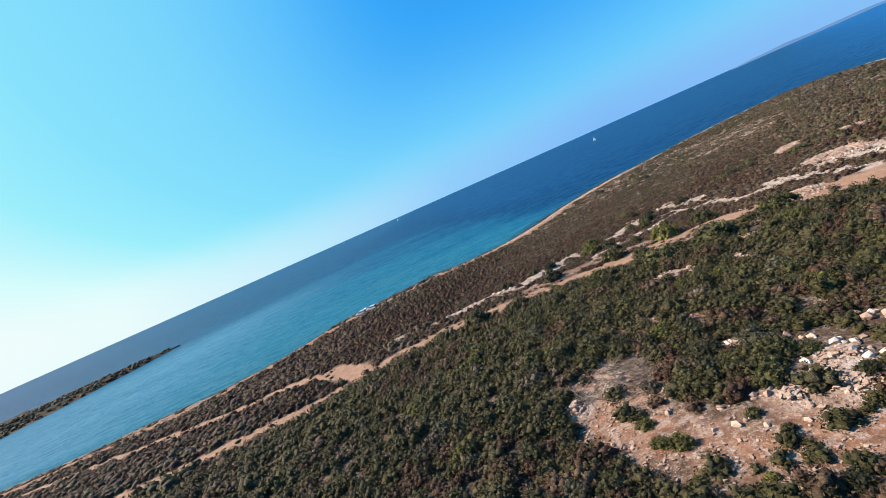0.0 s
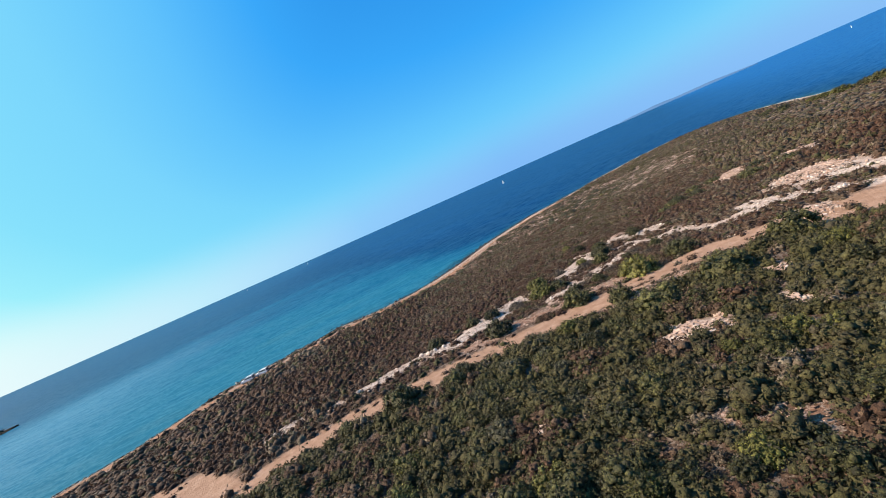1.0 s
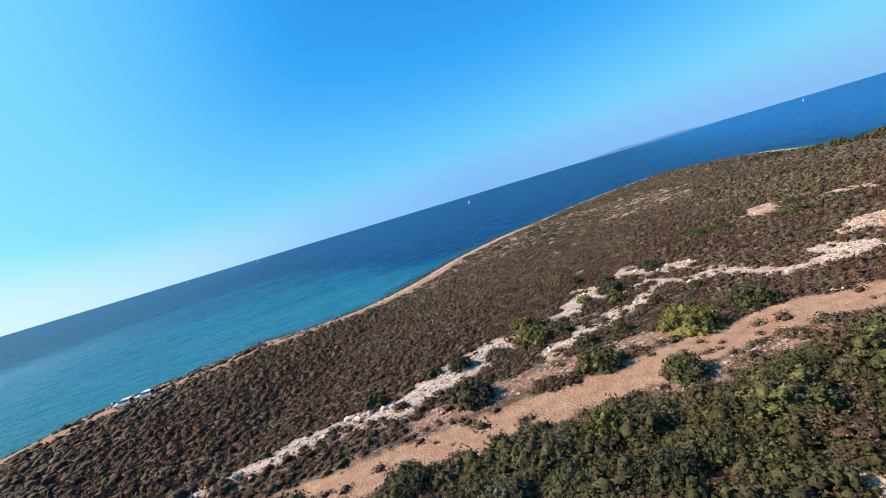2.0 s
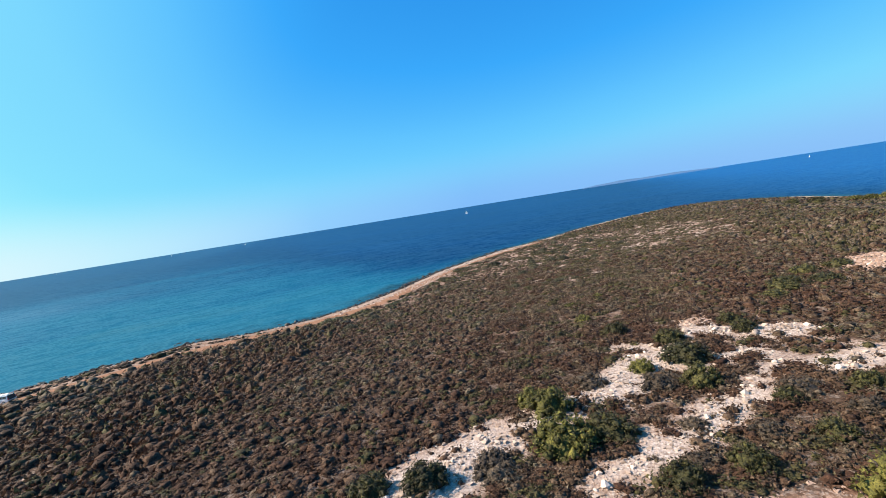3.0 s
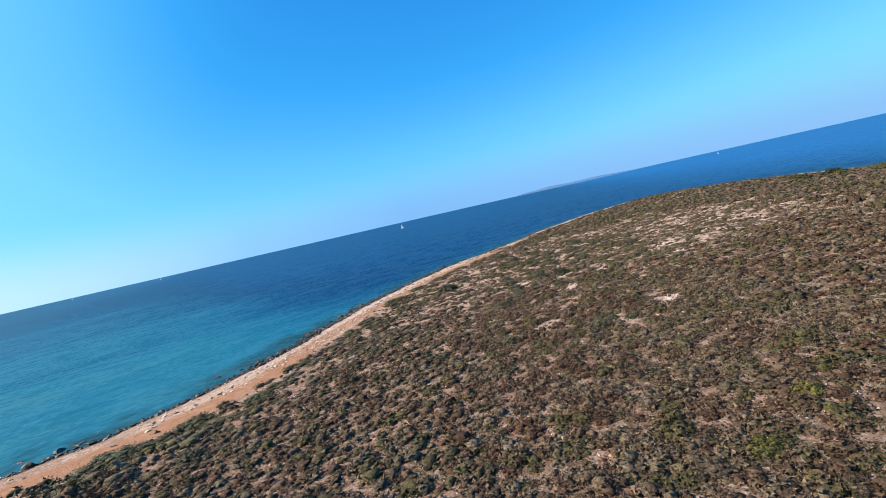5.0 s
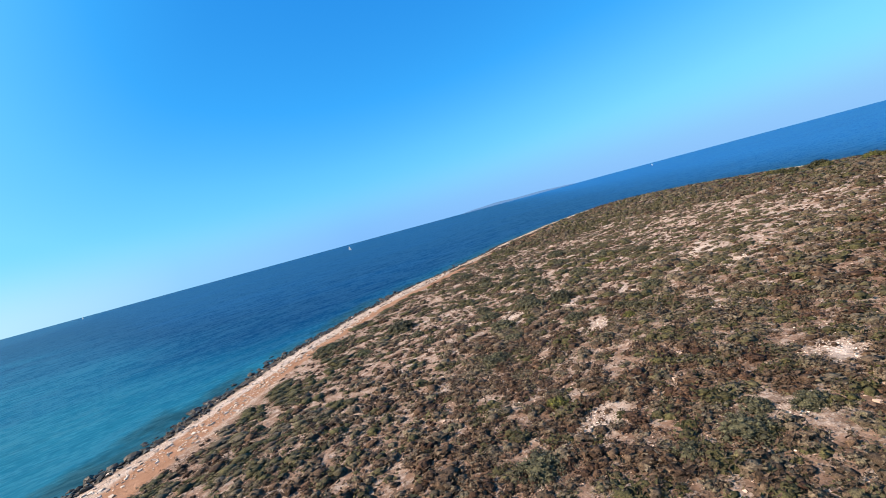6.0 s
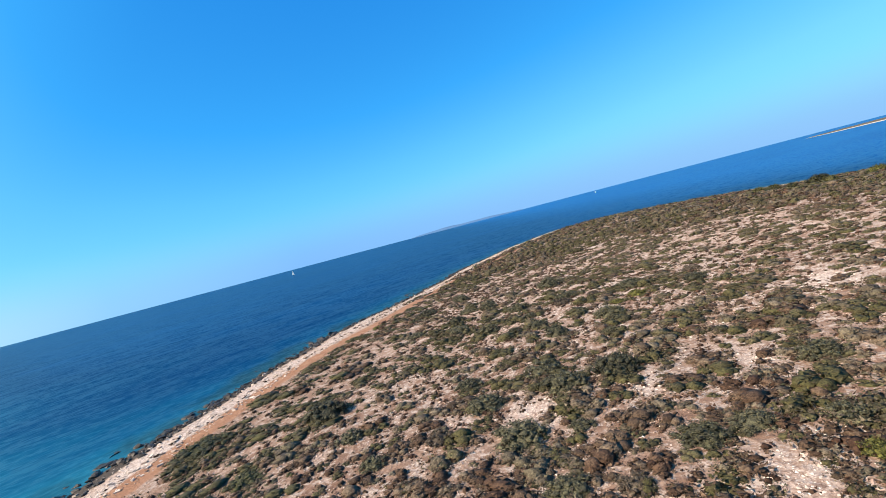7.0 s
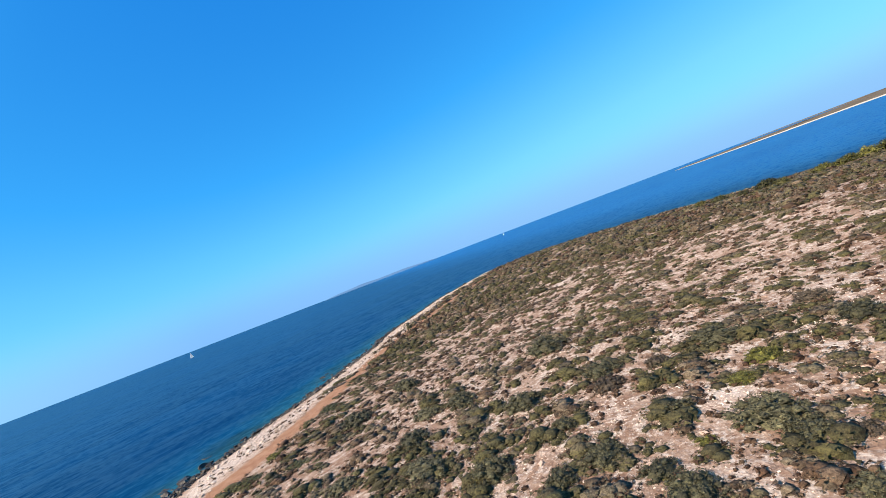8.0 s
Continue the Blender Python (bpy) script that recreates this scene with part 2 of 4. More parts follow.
GROUND = ground_material()
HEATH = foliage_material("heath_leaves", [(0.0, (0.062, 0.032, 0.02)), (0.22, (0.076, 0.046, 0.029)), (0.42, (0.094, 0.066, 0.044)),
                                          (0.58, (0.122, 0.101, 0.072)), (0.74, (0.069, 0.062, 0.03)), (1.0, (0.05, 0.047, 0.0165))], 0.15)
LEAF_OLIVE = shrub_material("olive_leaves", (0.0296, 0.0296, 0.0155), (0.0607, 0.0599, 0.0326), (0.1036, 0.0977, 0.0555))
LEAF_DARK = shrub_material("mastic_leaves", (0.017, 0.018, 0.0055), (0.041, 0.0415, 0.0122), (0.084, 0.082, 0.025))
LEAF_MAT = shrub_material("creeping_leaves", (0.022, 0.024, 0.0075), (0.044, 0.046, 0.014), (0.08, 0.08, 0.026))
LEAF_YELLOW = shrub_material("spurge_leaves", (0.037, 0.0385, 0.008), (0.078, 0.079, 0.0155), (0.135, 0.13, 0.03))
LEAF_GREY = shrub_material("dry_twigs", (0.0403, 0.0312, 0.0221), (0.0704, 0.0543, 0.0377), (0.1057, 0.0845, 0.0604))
LEAF_ASH = stone_material("bleached_wood", (0.0998, 0.078, 0.0624), (0.2621, 0.2246, 0.1872))
BARK = stone_material("bark", (0.0374, 0.0281, 0.0218), (0.0998, 0.0811, 0.0624))
LIMESTONE = stone_material("limestone", (0.2, 0.145, 0.11), (0.58, 0.5, 0.43))
PINKSTONE = stone_material("pink_limestone", (0.17, 0.10, 0.07), (0.40, 0.30, 0.24))
WETROCK = stone_material("wet_rock", (0.008, 0.0075, 0.007), (0.04, 0.034, 0.03), 0.5)
SEA = sea_material()

# ---------------------------------------------------------------- the lie of the land
SHORE = [(-420, -60), (-300, -10), (-200, 40), (-140, 62), (-85, 72), (-61, 72), (-42, 74), (-33, 79), (-25, 87.5), (-12, 92.2), (-4, 95), (2, 93.6), (6, 92.8), (9.5, 93.6), (13.7, 95.9),
         (17, 97.9), (20.7, 100.8), (24, 104.7), (28, 108.4), (31, 111), (35, 113.7), (38, 116.4), (42, 119.3), (46.6, 122.3), (51, 124), (56, 126.2), (61, 128.3), (69, 131.5), (81, 137.5), (100, 143.5), (119, 146), (129, 140), (131, 125), (126, 110),
         (119, 98), (116, 86), (119, 68), (130, 40), (170, -20), (260, -200), (300, -500), (-500, -500)]
TRACK = [(-80, 36), (-55, 38.3), (-33.7, 39.2), (-28, 39), (-21.7, 39.3), (-15.5, 40.2), (-11.5, 42.2), (-8.4, 43), (-3.6, 43.9), (1, 43.2), (7, 42), (12.5, 41), (18, 39.9), (22.5, 39), (25.4, 37),
         (27.5, 35), (29.5, 31.5), (36, 27), (50, 20)]
BRANCH = [(-12, 43.5), (-15.6, 47), (-19.1, 50), (-24, 52.2), (-31, 52.8), (-37, 54), (-44, 55.6), (-52, 57.2), (-62, 59), (-80, 60)]
COAST_PATH = [(-90, 66), (-62, 66), (-45, 68), (-34, 73.5), (-25, 81), (-10, 84.8), (-4.7, 87), (0, 88.2), (6.8, 88.6), (13.6, 90), (18.6, 92.8), (22.5, 97.8),
              (29.3, 104.2), (33, 107.2), (35.8, 109.3), (38.7, 111.6), (41.9, 113.6), (46, 115.7), (49.7, 116.9), (53.8, 118.7), (59, 121.3), (65.5, 124.8), (71.3, 127), (91, 133), (115, 138)]
WALL_A = [(-10.6, 49.9), (-6.7, 49.1), (-3.4, 47.8), (-0.4, 48.6), (2.9, 49.1), (5.9, 47.9), (8.5, 49.1), (10.4, 49.9), (11.4, 50.3), (12.8, 50.8), (14, 50.7), (17.1, 51.5), (18.8, 51),
          (19.7, 51.9), (21.5, 53.4), (23, 52.8), (25, 53.8), (26.9, 54.6), (27.2, 53.4), (29.3, 51.6), (29.8, 50.8)]
WALL_C = [(31.8, 43), (32.5, 38.8), (32.9, 34.5)]
WALL_D = [(35.9, 43.2), (36.7, 40.5), (37.3, 36.4)]
WALL_E = [(22.6, 55.6), (23.3, 54.8), (23.2, 53), (24.1, 51.3), (26.5, 51.1), (25.7, 49.5)]
WALL_B = [(14.3, 46.8), (16, 47.1), (17.6, 47.2), (21.2, 48.1), (22.3, 48.6), (24.2, 49.1), (25.7, 49.3), (26.2, 47.2), (28.5, 48), (28.1, 42.8), (30.7, 40.6), (33.5, 37)]
PILES = [(13.4, 30.0, 1.15), (15.0, 29.4, 0.7), (28, 55.5, 1.0), (43.8, 55.2, 1.8), (48, 50.6, 1.7), (38, 42, 2.9), (19.8, 30.6, 0.8), (45.7, 56.6, 1.6), (28.5, 35.3, 1.4),
         (17.1, 27.9, 0.6), (5.2, 29.1, 0.6), (10.0, 19.0, 0.6), (11.8, 15.4, 0.85), (10.9, 13.8, 1.1), (9.0, 14.5, 0.5), (5.0, 20.9, 0.7), (2.7, 20.2, 0.5)]
CLEARING = [(5.2, 20.8), (3.8, 17.8), (4.8, 15.2), (6.6, 13.2), (9, 11.8), (13, 10.5), (16, 8)]
ROCKS = [(9.6, 19.4, 0.36), (9.9, 19.1, 0.42), (10.2, 19.0, 0.3), (10.5, 18.8, 0.38), (10.9, 18.6, 0.3), (11.7, 17.9, 0.62), (12.2, 17.2, 0.34), (12.3, 16.2, 0.5), (12.6, 15.7, 0.42), (12.0, 15.2, 0.34),
         (12.1, 14.7, 0.46), (12.6, 14.6, 0.4), (11.3, 16.8, 0.34), (10.8, 16.0, 0.3), (10.4, 15.3, 0.44), (10.0, 15.5, 0.3), (8.5, 15.1, 0.46), (8.2, 15.4, 0.34), (14.2, 16.7, 0.62), (14.8, 16.4, 0.61), (14.6, 17.0, 0.4),
         (2.6, 19.8, 0.42), (2.9, 19.4, 0.3), (7.0, 15.6, 0.34), (6.8, 14.4, 0.38), (7.4, 13.8, 0.26), (6.1, 14.7, 0.28), (3.0, 16.6, 0.24), (3.5, 15.8, 0.28), (8.4, 13.2, 0.28), (5.5, 16.8, 0.36), (1.2, 13.9, 0.4), (8.9, 13.7, 0.3)]
PALE = [(28, 34), (31, 31.5), (36, 29), (44, 27)]
BARE = [(6.5, 45), (9.5, 44.9), (13, 44.4), (16.5, 43.4), (19.5, 42.6)]
BARE_STRIP = [(14.5, 38.2), (17.5, 37.4), (21, 36.9)]
BARE_LOW = [(9.2, 24.8), (10.4, 23.1), (12, 21.2), (15, 18.5)]
SCREE = [(40, 91.6, 0.9), (41.9, 89.4, 1.0), (38.9, 84.6, 0.9), (40.6, 84.1, 0.8), (51.5, 86, 1.3), (44.2, 86.8, 0.7), (50.3, 94.8, 0.8), (47.2, 95.2, 0.6), (55.2, 97.1, 0.8), (54.1, 92.8, 0.7),
         (74, 109, 1.5), (68.5, 104.7, 1.4), (57, 92.2, 0.8), (37.5, 75.8, 0.9), (32, 79.7, 0.6), (40.9, 80.1, 0.8), (47.8, 82.7, 1.0), (31.7, 83, 0.5), (34.1, 75.9, 0.5)]
TRAIL = [(31, 62.5), (27, 61), (24, 62.8), (20, 63.4), (17, 65.5)]

TABLE = np.random.RandomState(7).rand(256, 256)


def grain(x, y, size, octaves=4):
    """Smooth noise about 0..1 over the plan."""
    total, amp, norm = 0.0, 1.0, 0.0
    for k in range(octaves):
        u, v = x / size * 2**k + 17.3 * k, y / size * 2**k + 5.1 * k
        i, j = np.floor(u).astype(int), np.floor(v).astype(int)
        a, b = u - i, v - j
        a, b = a * a * (3 - 2 * a), b * b * (3 - 2 * b)
        p, q, r, s = TABLE[i & 255, j & 255], TABLE[(i + 1) & 255, j & 255], TABLE[i & 255, (j + 1) & 255], TABLE[(i + 1) & 255, (j + 1) & 255]
        total, norm, amp = total + amp * ((p * (1 - a) + q * a) * (1 - b) + (r * (1 - a) + s * a) * b), norm + amp, amp * 0.5
    return total / norm


def off_line(x, y, line):
    best = np.full(np.shape(x), 1e9)
    for (ax, ay), (bx, by) in zip(line[:-1], line[1:]):
        dx, dy = bx - ax, by - ay
        t = np.clip(((x - ax) * dx + (y - ay) * dy) / (dx * dx + dy * dy), 0, 1)
        best = np.minimum(best, np.hypot(x - ax - t * dx, y - ay - t * dy))
    return best


def inland(x, y):
    """Metres from the waterline, inland positive."""
    ring = SHORE + SHORE[:1]
    inside = np.zeros(np.shape(x), bool)
    for (ax, ay), (bx, by) in zip(ring[:-1], ring[1:]):
        inside ^= ((ay > y) != (by > y)) & (x < (bx - ax) * (y - ay) / (by - ay + 1e-12) + ax)
    d = off_line(x, y, ring)
    return np.where(inside, d, -d) + 1.6 * (grain(x, y, 7, 3) - 0.5)


def smooth(v, lo, hi):
    t = np.clip((v - lo) / (hi - lo), 0, 1)
    return t * t * (3 - 2 * t)


def height(x, y, d=None):
    x, y = np.asarray(x, float), np.asarray(y, float)
    d = inland(x, y) if d is None else d
    e = np.clip(d, 0, 90)
    land = 0.3 * (1 - np.exp(-e / 1.5)) + 0.040 * e + 0.00012 * e * e
    land = land - 0.62 * smooth(26 - y, 0, 9) * smooth(30 - x, 0, 10)  # the clearing lies in a shallow hollow
    land = land + smooth(e, 3, 20) * (0.55 * (grain(x, y, 16, 3) - 0.5) + 0.3 * (grain(x, y, 3.5, 3) - 0.5))
    worn = np.exp(-(off_line(x, y, TRACK) / 1.7) ** 2)
    bank = np.exp(-(off_line(x, y, WALL_A) / 0.9) ** 2)
    for px, py, pr in PILES:
        bank = bank + 0.9 * np.exp(-((x - px) ** 2 + (y - py) ** 2) / (0.6 * pr * pr))
    return np.where(d > 0, land - 0.15 * worn + 0.22 * bank, np.maximum(0.14 * d, -6.0))


def rubble(x, y):
    rag = 1.15 * (grain(x, y, 1.7, 2) - 0.5)
    v = np.maximum(1.02 - 0.22 * smooth(9 - x, 0, 4) - off_line(x, y, WALL_A) / 1.5 + rag + 1.2 * (grain(x, y, 4.5, 2) - 0.5), 0.98 - off_line(x, y, WALL_B) / 1.25 + rag)
    v = np.maximum(v, np.maximum(1.15 - off_line(x, y, WALL_C) / 1.2 + rag, 1.2 - off_line(x, y, WALL_D) / 1.5 + rag))
    v = np.maximum(v, 1.0 - off_line(x, y, WALL_E) / 0.9 + rag)
    for px, py, pr in PILES:
        v = np.maximum(v, 1.2 - np.hypot(x - px, y - py) / pr * 0.8 + 0.7 * rag)
    return np.clip(v, 0, 1)


def scree(x, y):
    """Patches of white broken stone on the open heath."""
    v = np.full(np.shape(x), -1.0)
    for px, py, pr in SCREE:
        v = np.maximum(v, 1.25 - np.hypot(x - px, 1.3 * (y - py)) / pr)
    return np.clip(v + 1.3 * (grain(x, y, 0.9, 2) - 0.5), 0, 1)


def shingle(x, y, d):
    """The pale stony strip between the wet rocks and the coast path."""
    near = 1.3 * smooth(x, 70, 95)  # round the point the pale stones reach the water
    return smooth(x, 5, 30) * smooth(d + 1.6 * (grain(x, y, 2.5, 2) - 0.5) + near, 1.4, 2.2) * (1 - smooth(d, 4.0, 5.0))


def path(x, y):
    v = np.maximum(1.5 - off_line(x, y, TRACK) / 1.45, 1.4 - off_line(x, y, BRANCH) / 1.2)
    v = np.maximum(v, 1.5 - off_line(x, y, COAST_PATH) / (1.25 - 0.42 * smooth(x, 16, 34) - 0.2 * smooth(x, 52, 75)))
    v = np.maximum(v, np.maximum(1.2 - off_line(x, y, PALE) / 3.0, 1.2 - off_line(x, y, [(-12.5, 43.8), (-16.5, 48.8)]) / 2.2))
    return np.clip(np.maximum(v, 0.5 - off_line(x, y, TRAIL) / 1.2), 0, 1)


def bare(x, y):
    v = np.maximum(1.35 - off_line(x, y, CLEARING) / 2.05, 1.3 - off_line(x, y, BARE) / 1.2)
    return np.clip(np.maximum(v, np.maximum(1.2 - off_line(x, y, BARE_STRIP) / 0.8, 1.2 - off_line(x, y, BARE_LOW) / 0.6)), 0, 1)


def open_heath(x, y, d):
    """How far the scrub has thinned out to stony red ground: 0 closed, 1 open."""
    s = 0.45 * x + y
    return np.maximum((0.12 * smooth(s, 64, 82) + 0.7 * smooth(s, 88, 118)) * (1 - 0.5 * smooth(x, 62, 95)) * (0.55 + 0.45 * smooth(d, 6, 20)), 0.45 * smooth(-d, -13, -7) * smooth(28 - x, 0, 10))


def axis(lo, hi, step, far):
    mid = np.arange(lo, hi + step / 2, step)
    grow = step * np.cumsum(1.17 ** np.arange(1, 60))
    grow = grow[grow < far]
    return np.concatenate([lo - grow[::-1], mid, hi + grow])


def sheet(name, xs, ys, z, attrs, material):
    nx, ny = len(xs), len(ys)
    gx, gy = np.meshgrid(xs, ys)
    me = bpy.data.meshes.new(name)
    co = UNIT * np.stack([gx, gy, z], -1).reshape(-1, 3)
    k = (np.arange(ny - 1)[:, None] * nx + np.arange(nx - 1)).ravel()
    quads = np.stack([k, k + 1, k + nx + 1, k + nx], 1)
    fill(me, co, quads, attrs)
    me.materials.append(material)
    return new(name, me)


def fill(me, co, faces, attrs=None):
    """Puts vertices and faces of one size into an empty mesh."""
    n, k = faces.shape
    me.vertices.add(len(co))
    me.vertices.foreach_set("co", np.ascontiguousarray(co, np.float32).ravel())
    me.loops.add(n * k)
    me.loops.foreach_set("vertex_index", np.ascontiguousarray(faces, np.int32).ravel())
    me.polygons.add(n)
    me.polygons.foreach_set("loop_start", np.arange(0, n * k, k, dtype=np.int32))
    for key, values in (attrs or {}).items():
        me.attributes.new(key, "FLOAT", "POINT").data.foreach_set("value", np.ascontiguousarray(values, np.float32).ravel())
    me.update(calc_edges=True)
    return me


xs, ys = axis(-90, 138, 0.95, 2460), axis(-4, 150, 0.95, 2460)
gx, gy = np.meshgrid(xs, ys)
gd = inland(gx, gy)
tagged(sheet("ground", xs, ys, height(gx, gy, gd), {"rubble": np.maximum(np.maximum(rubble(gx, gy), 0.8 * scree(gx, gy)), 0.75 * shingle(gx, gy, gd)), "path": path(gx, gy), "shore": 1 - smooth(gd, 8, 14), "wet": (1 - smooth(gd, 0.2 + 0.6 * smooth(gx, 10, 30), 2.0 + 0.6 * smooth(gx, 10, 30))) * (1 - 0.9 * smooth(gx, 70, 90)), "litter": (1 - (0.5 + 0.15 * smooth(gx, 46, 54)) * open_heath(gx, gy, gd)) * (1 - 0.2 * smooth(0.45 * gx + gy, 58, 78)) * (1 - np.clip(1.5 * rubble(gx, gy), 0, 1)) * (1 - 0.3 * bare(gx, gy)), "bare": bare(gx, gy), "stony": 0.7 + (1.0 + 0.5 * smooth(gx, 46, 54)) * open_heath(gx, gy, gd) + 0.35 * bare(gx, gy)}, GROUND),
       "red earth with pale limestone gravel and worn sandy tracks", "ground", kind="structure")

xs, ys = axis(-70, 125, 1.5, 2480), axis(62, 150, 1.5, 2480)
gx, gy = np.meshgrid(xs, ys)
gd = -inland(gx, gy)
reach = 45 + 115 * smooth(-gx, -34, 25)
tagged(sheet("sea", xs, ys, 0 * gx, {"depth": 0.86 - 0.86 * np.exp(-(np.clip(gd, 0, 4000) + 75 * smooth(gx, 12, 44) * (1 - np.exp(-np.clip(gd, 0, 4000) / (8 - 4.5 * smooth(gx, 22, 42))))) / reach), "foam": 1 - smooth(np.abs(gd + 0.4), 0.2, 1.8), "reef": 0.72 * (1 - smooth(gd, 1.0, 7.0)) * smooth(gx, -20, 10),
                              "bay_sheen": smooth(gx - 0.9 * (gy - 140), 90, 260) * smooth(gd, 0, 25), "west_glitter": smooth(-gx, 20, 100) * smooth(gd, 1, 8) * (0.12 + 0.88 * smooth(0.5 * gx + 290 - gy, 0, 90))}, SEA),
       "calm blue sea, turquoise over the sandy shallows", "sea", kind="structure")

# ---------------------------------------------------------------- plants
RNG = np.random.RandomState(11)


def dome(rng, segments, rings, rough=0.22):
    """A lumpy half ball of radius 1 as vertices and triangles."""
    v, f = [], []
    for r in range(rings):
        a = r / rings * math.pi / 2
        for s in range(segments):
            w = 2 * math.pi * (s + 0.5 * (r % 2)) / segments
            k = 1 + rough * (rng.rand() * 2 - 1)
            v.append((k * math.cos(w) * math.cos(a), k * math.sin(w) * math.cos(a), k * math.sin(a) - 0.05))
    v.append((0, 0, 1 + rough * (rng.rand() - 0.5)))
    for r in range(rings - 1):
        for s in range(segments):
            a, b = r * segments + s, r * segments + (s + 1) % segments
            f += [(a, b, b + segments), (a, b + segments, a + segments)]
    top = len(v) - 1
    f += [((rings - 1) * segments + s, (rings - 1) * segments + (s + 1) % segments, top) for s in range(segments)]
    return np.array(v), np.array(f)


def leaves(rng, n, size, low=-0.1, loose=1.1):
    """n loose leaf clusters over a half ball of radius 1, each a triangle that lies along it."""
    z = low + (1 - low) * rng.rand(n)
    w = 2 * math.pi * rng.rand(n)
    k = np.sqrt(np.clip(1 - z * z, 0, 1))
    out = np.stack([k * np.cos(w), k * np.sin(w), z], 1)
    place = out * (0.78 + 0.24 * rng.rand(n, 1))
    turn = out + loose * (rng.rand(n, 3) - 0.5)
    turn /= np.linalg.norm(turn, axis=1, keepdims=True)
    side = np.cross(turn, rng.rand(n, 3) - 0.5)
    side /= np.linalg.norm(side, axis=1, keepdims=True)
    up = np.cross(turn, side)
    s = size * (0.6 + 0.8 * rng.rand(n, 1))
    lift = 0.8 * rng.rand(n, 1) ** 1.2  # from lying leaves to upright sprigs
    tip = up * s * (0.8 - 0.5 * lift) + turn * s * (0.15 + 0.8 * lift)
    wide = side * s * (0.46 - 0.15 * lift)
    foot = up * s * 0.35 * (1 - lift)
    v = np.stack([place - wide - foot - turn * s * 0.25 * lift, place + wide - foot - turn * s * 0.25 * lift, place + tip], 1).reshape(-1, 3)
    return v, np.arange(3 * n).reshape(-1, 3)


def ball(rng, rough=0.25):
    """A small uneven lump, the dark inside of one clump of foliage."""
    v = np.array([(1, 0, 0), (0, 1, 0), (-1, 0, 0), (0, -1, 0), (0, 0, 1), (0, 0, -1)], float)
    f = [(k, (k + 1) % 4, 4) for k in range(4)] + [((k + 1) % 4, k, 5) for k in range(4)]
    return v * (1 + rough * (2 * rng.rand(6, 1) - 1)), np.array(f)


def clumped(rng, clumps, per, leaf, core=0.74, low=0.08, tall=1.0):
    """A dense shrub, about 1 in radius: a core under many leafy clumps with gaps between them."""
    v, f = dome(rng, 7, 2, 0.15)
    pieces = [(v * core * np.array([1, 1, tall]), f)]
    for k in range(clumps):
        z = low + (1 - low) * (k + 0.5) / clumps
        w = 2.39996 * k + 0.9 * rng.rand()
        q = (1.45 / math.sqrt(clumps)) * (0.7 + 0.55 * rng.rand())
        h = math.sqrt(1 - z * z)
        reach = (1 - 0.62 * q) * (0.85 + 0.25 * rng.rand())
        at = np.array([h * math.cos(w) * reach, h * math.sin(w) * reach, z * reach * tall])
        by = q * np.array([0.85 + 0.3 * rng.rand(), 0.85 + 0.3 * rng.rand(), 0.75 + 0.35 * rng.rand()])
        v, f = ball(rng)
        pieces.append((v * by * 0.66 + at, f))
        if per:
            v, f = leaves(rng, per, leaf / q, -0.35)
            pieces.append((v * by + at, f))
    return join(*pieces)


def join(*pieces):
    v, f, at = [], [], 0
    for a, b in pieces:
        v.append(a)
        f.append(b + at)
        at += len(a)
    return np.concatenate(v), np.concatenate(f)


def bush_kind(rng, lobes, segments, n, size, core, rings=2):
    """A small shrub of a few leafy lobes, about 1 in radius."""
    pieces = []
    for k in range(lobes):
        a, q = 2.4 * k + 2 * rng.rand(), (0.0 if lobes == 1 else 0.3 + 0.32 * rng.rand())
        w = 1.0 if lobes == 1 else 0.62 + 0.2 * rng.rand()
        at = np.array([q * math.cos(a), q * math.sin(a), 0.0])
        by = np.array([w * (0.85 + 0.3 * rng.rand()), w * (0.85 + 0.3 * rng.rand()), w * (0.9 + 0.5 * rng.rand())])
        v, f = dome(rng, segments, rings, 0.18)
        pieces.append((v * core * by + at, f))
        v, f = leaves(rng, n // lobes, size / w)
        pieces.append((v * by + at, f))
    return join(*pieces)


NEAR = [bush_kind(RNG, 4, 5, 92, 0.2, 0.6) for _ in range(6)]
BROAD = [bush_kind(RNG, 3, 5, 54, 0.2, 0.72) for _ in range(6)]
MID = [bush_kind(RNG, 1, 5, 28, 0.3, 0.68) for _ in range(8)]
FAR = [bush_kind(RNG, 1, 5, 15, 0.34, 0.7) for _ in range(6)]
FARTHER = [bush_kind(RNG, 1, 5, 9, 0.4, 0.74) for _ in range(5)]
GROVE = [bush_kind(RNG, 3, 5, 21, 0.25, 0.76) for _ in range(6)]
LUSH = [clumped(RNG, 8, 25, 0.15, 0.66) for _ in range(6)]
THICKET = [clumped(RNG, 5, 20, 0.19, 0.66) for _ in range(6)]
COPSE = [clumped(RNG, 4, 14, 0.22, 0.66) for _ in range(6)]
CUSHION = [bush_kind(RNG, 5, 5, 125, 0.155, 0.72) for _ in range(6)]
TUFT = [bush_kind(RNG, 1, 4, 8, 0.42, 0.7) for _ in range(5)]


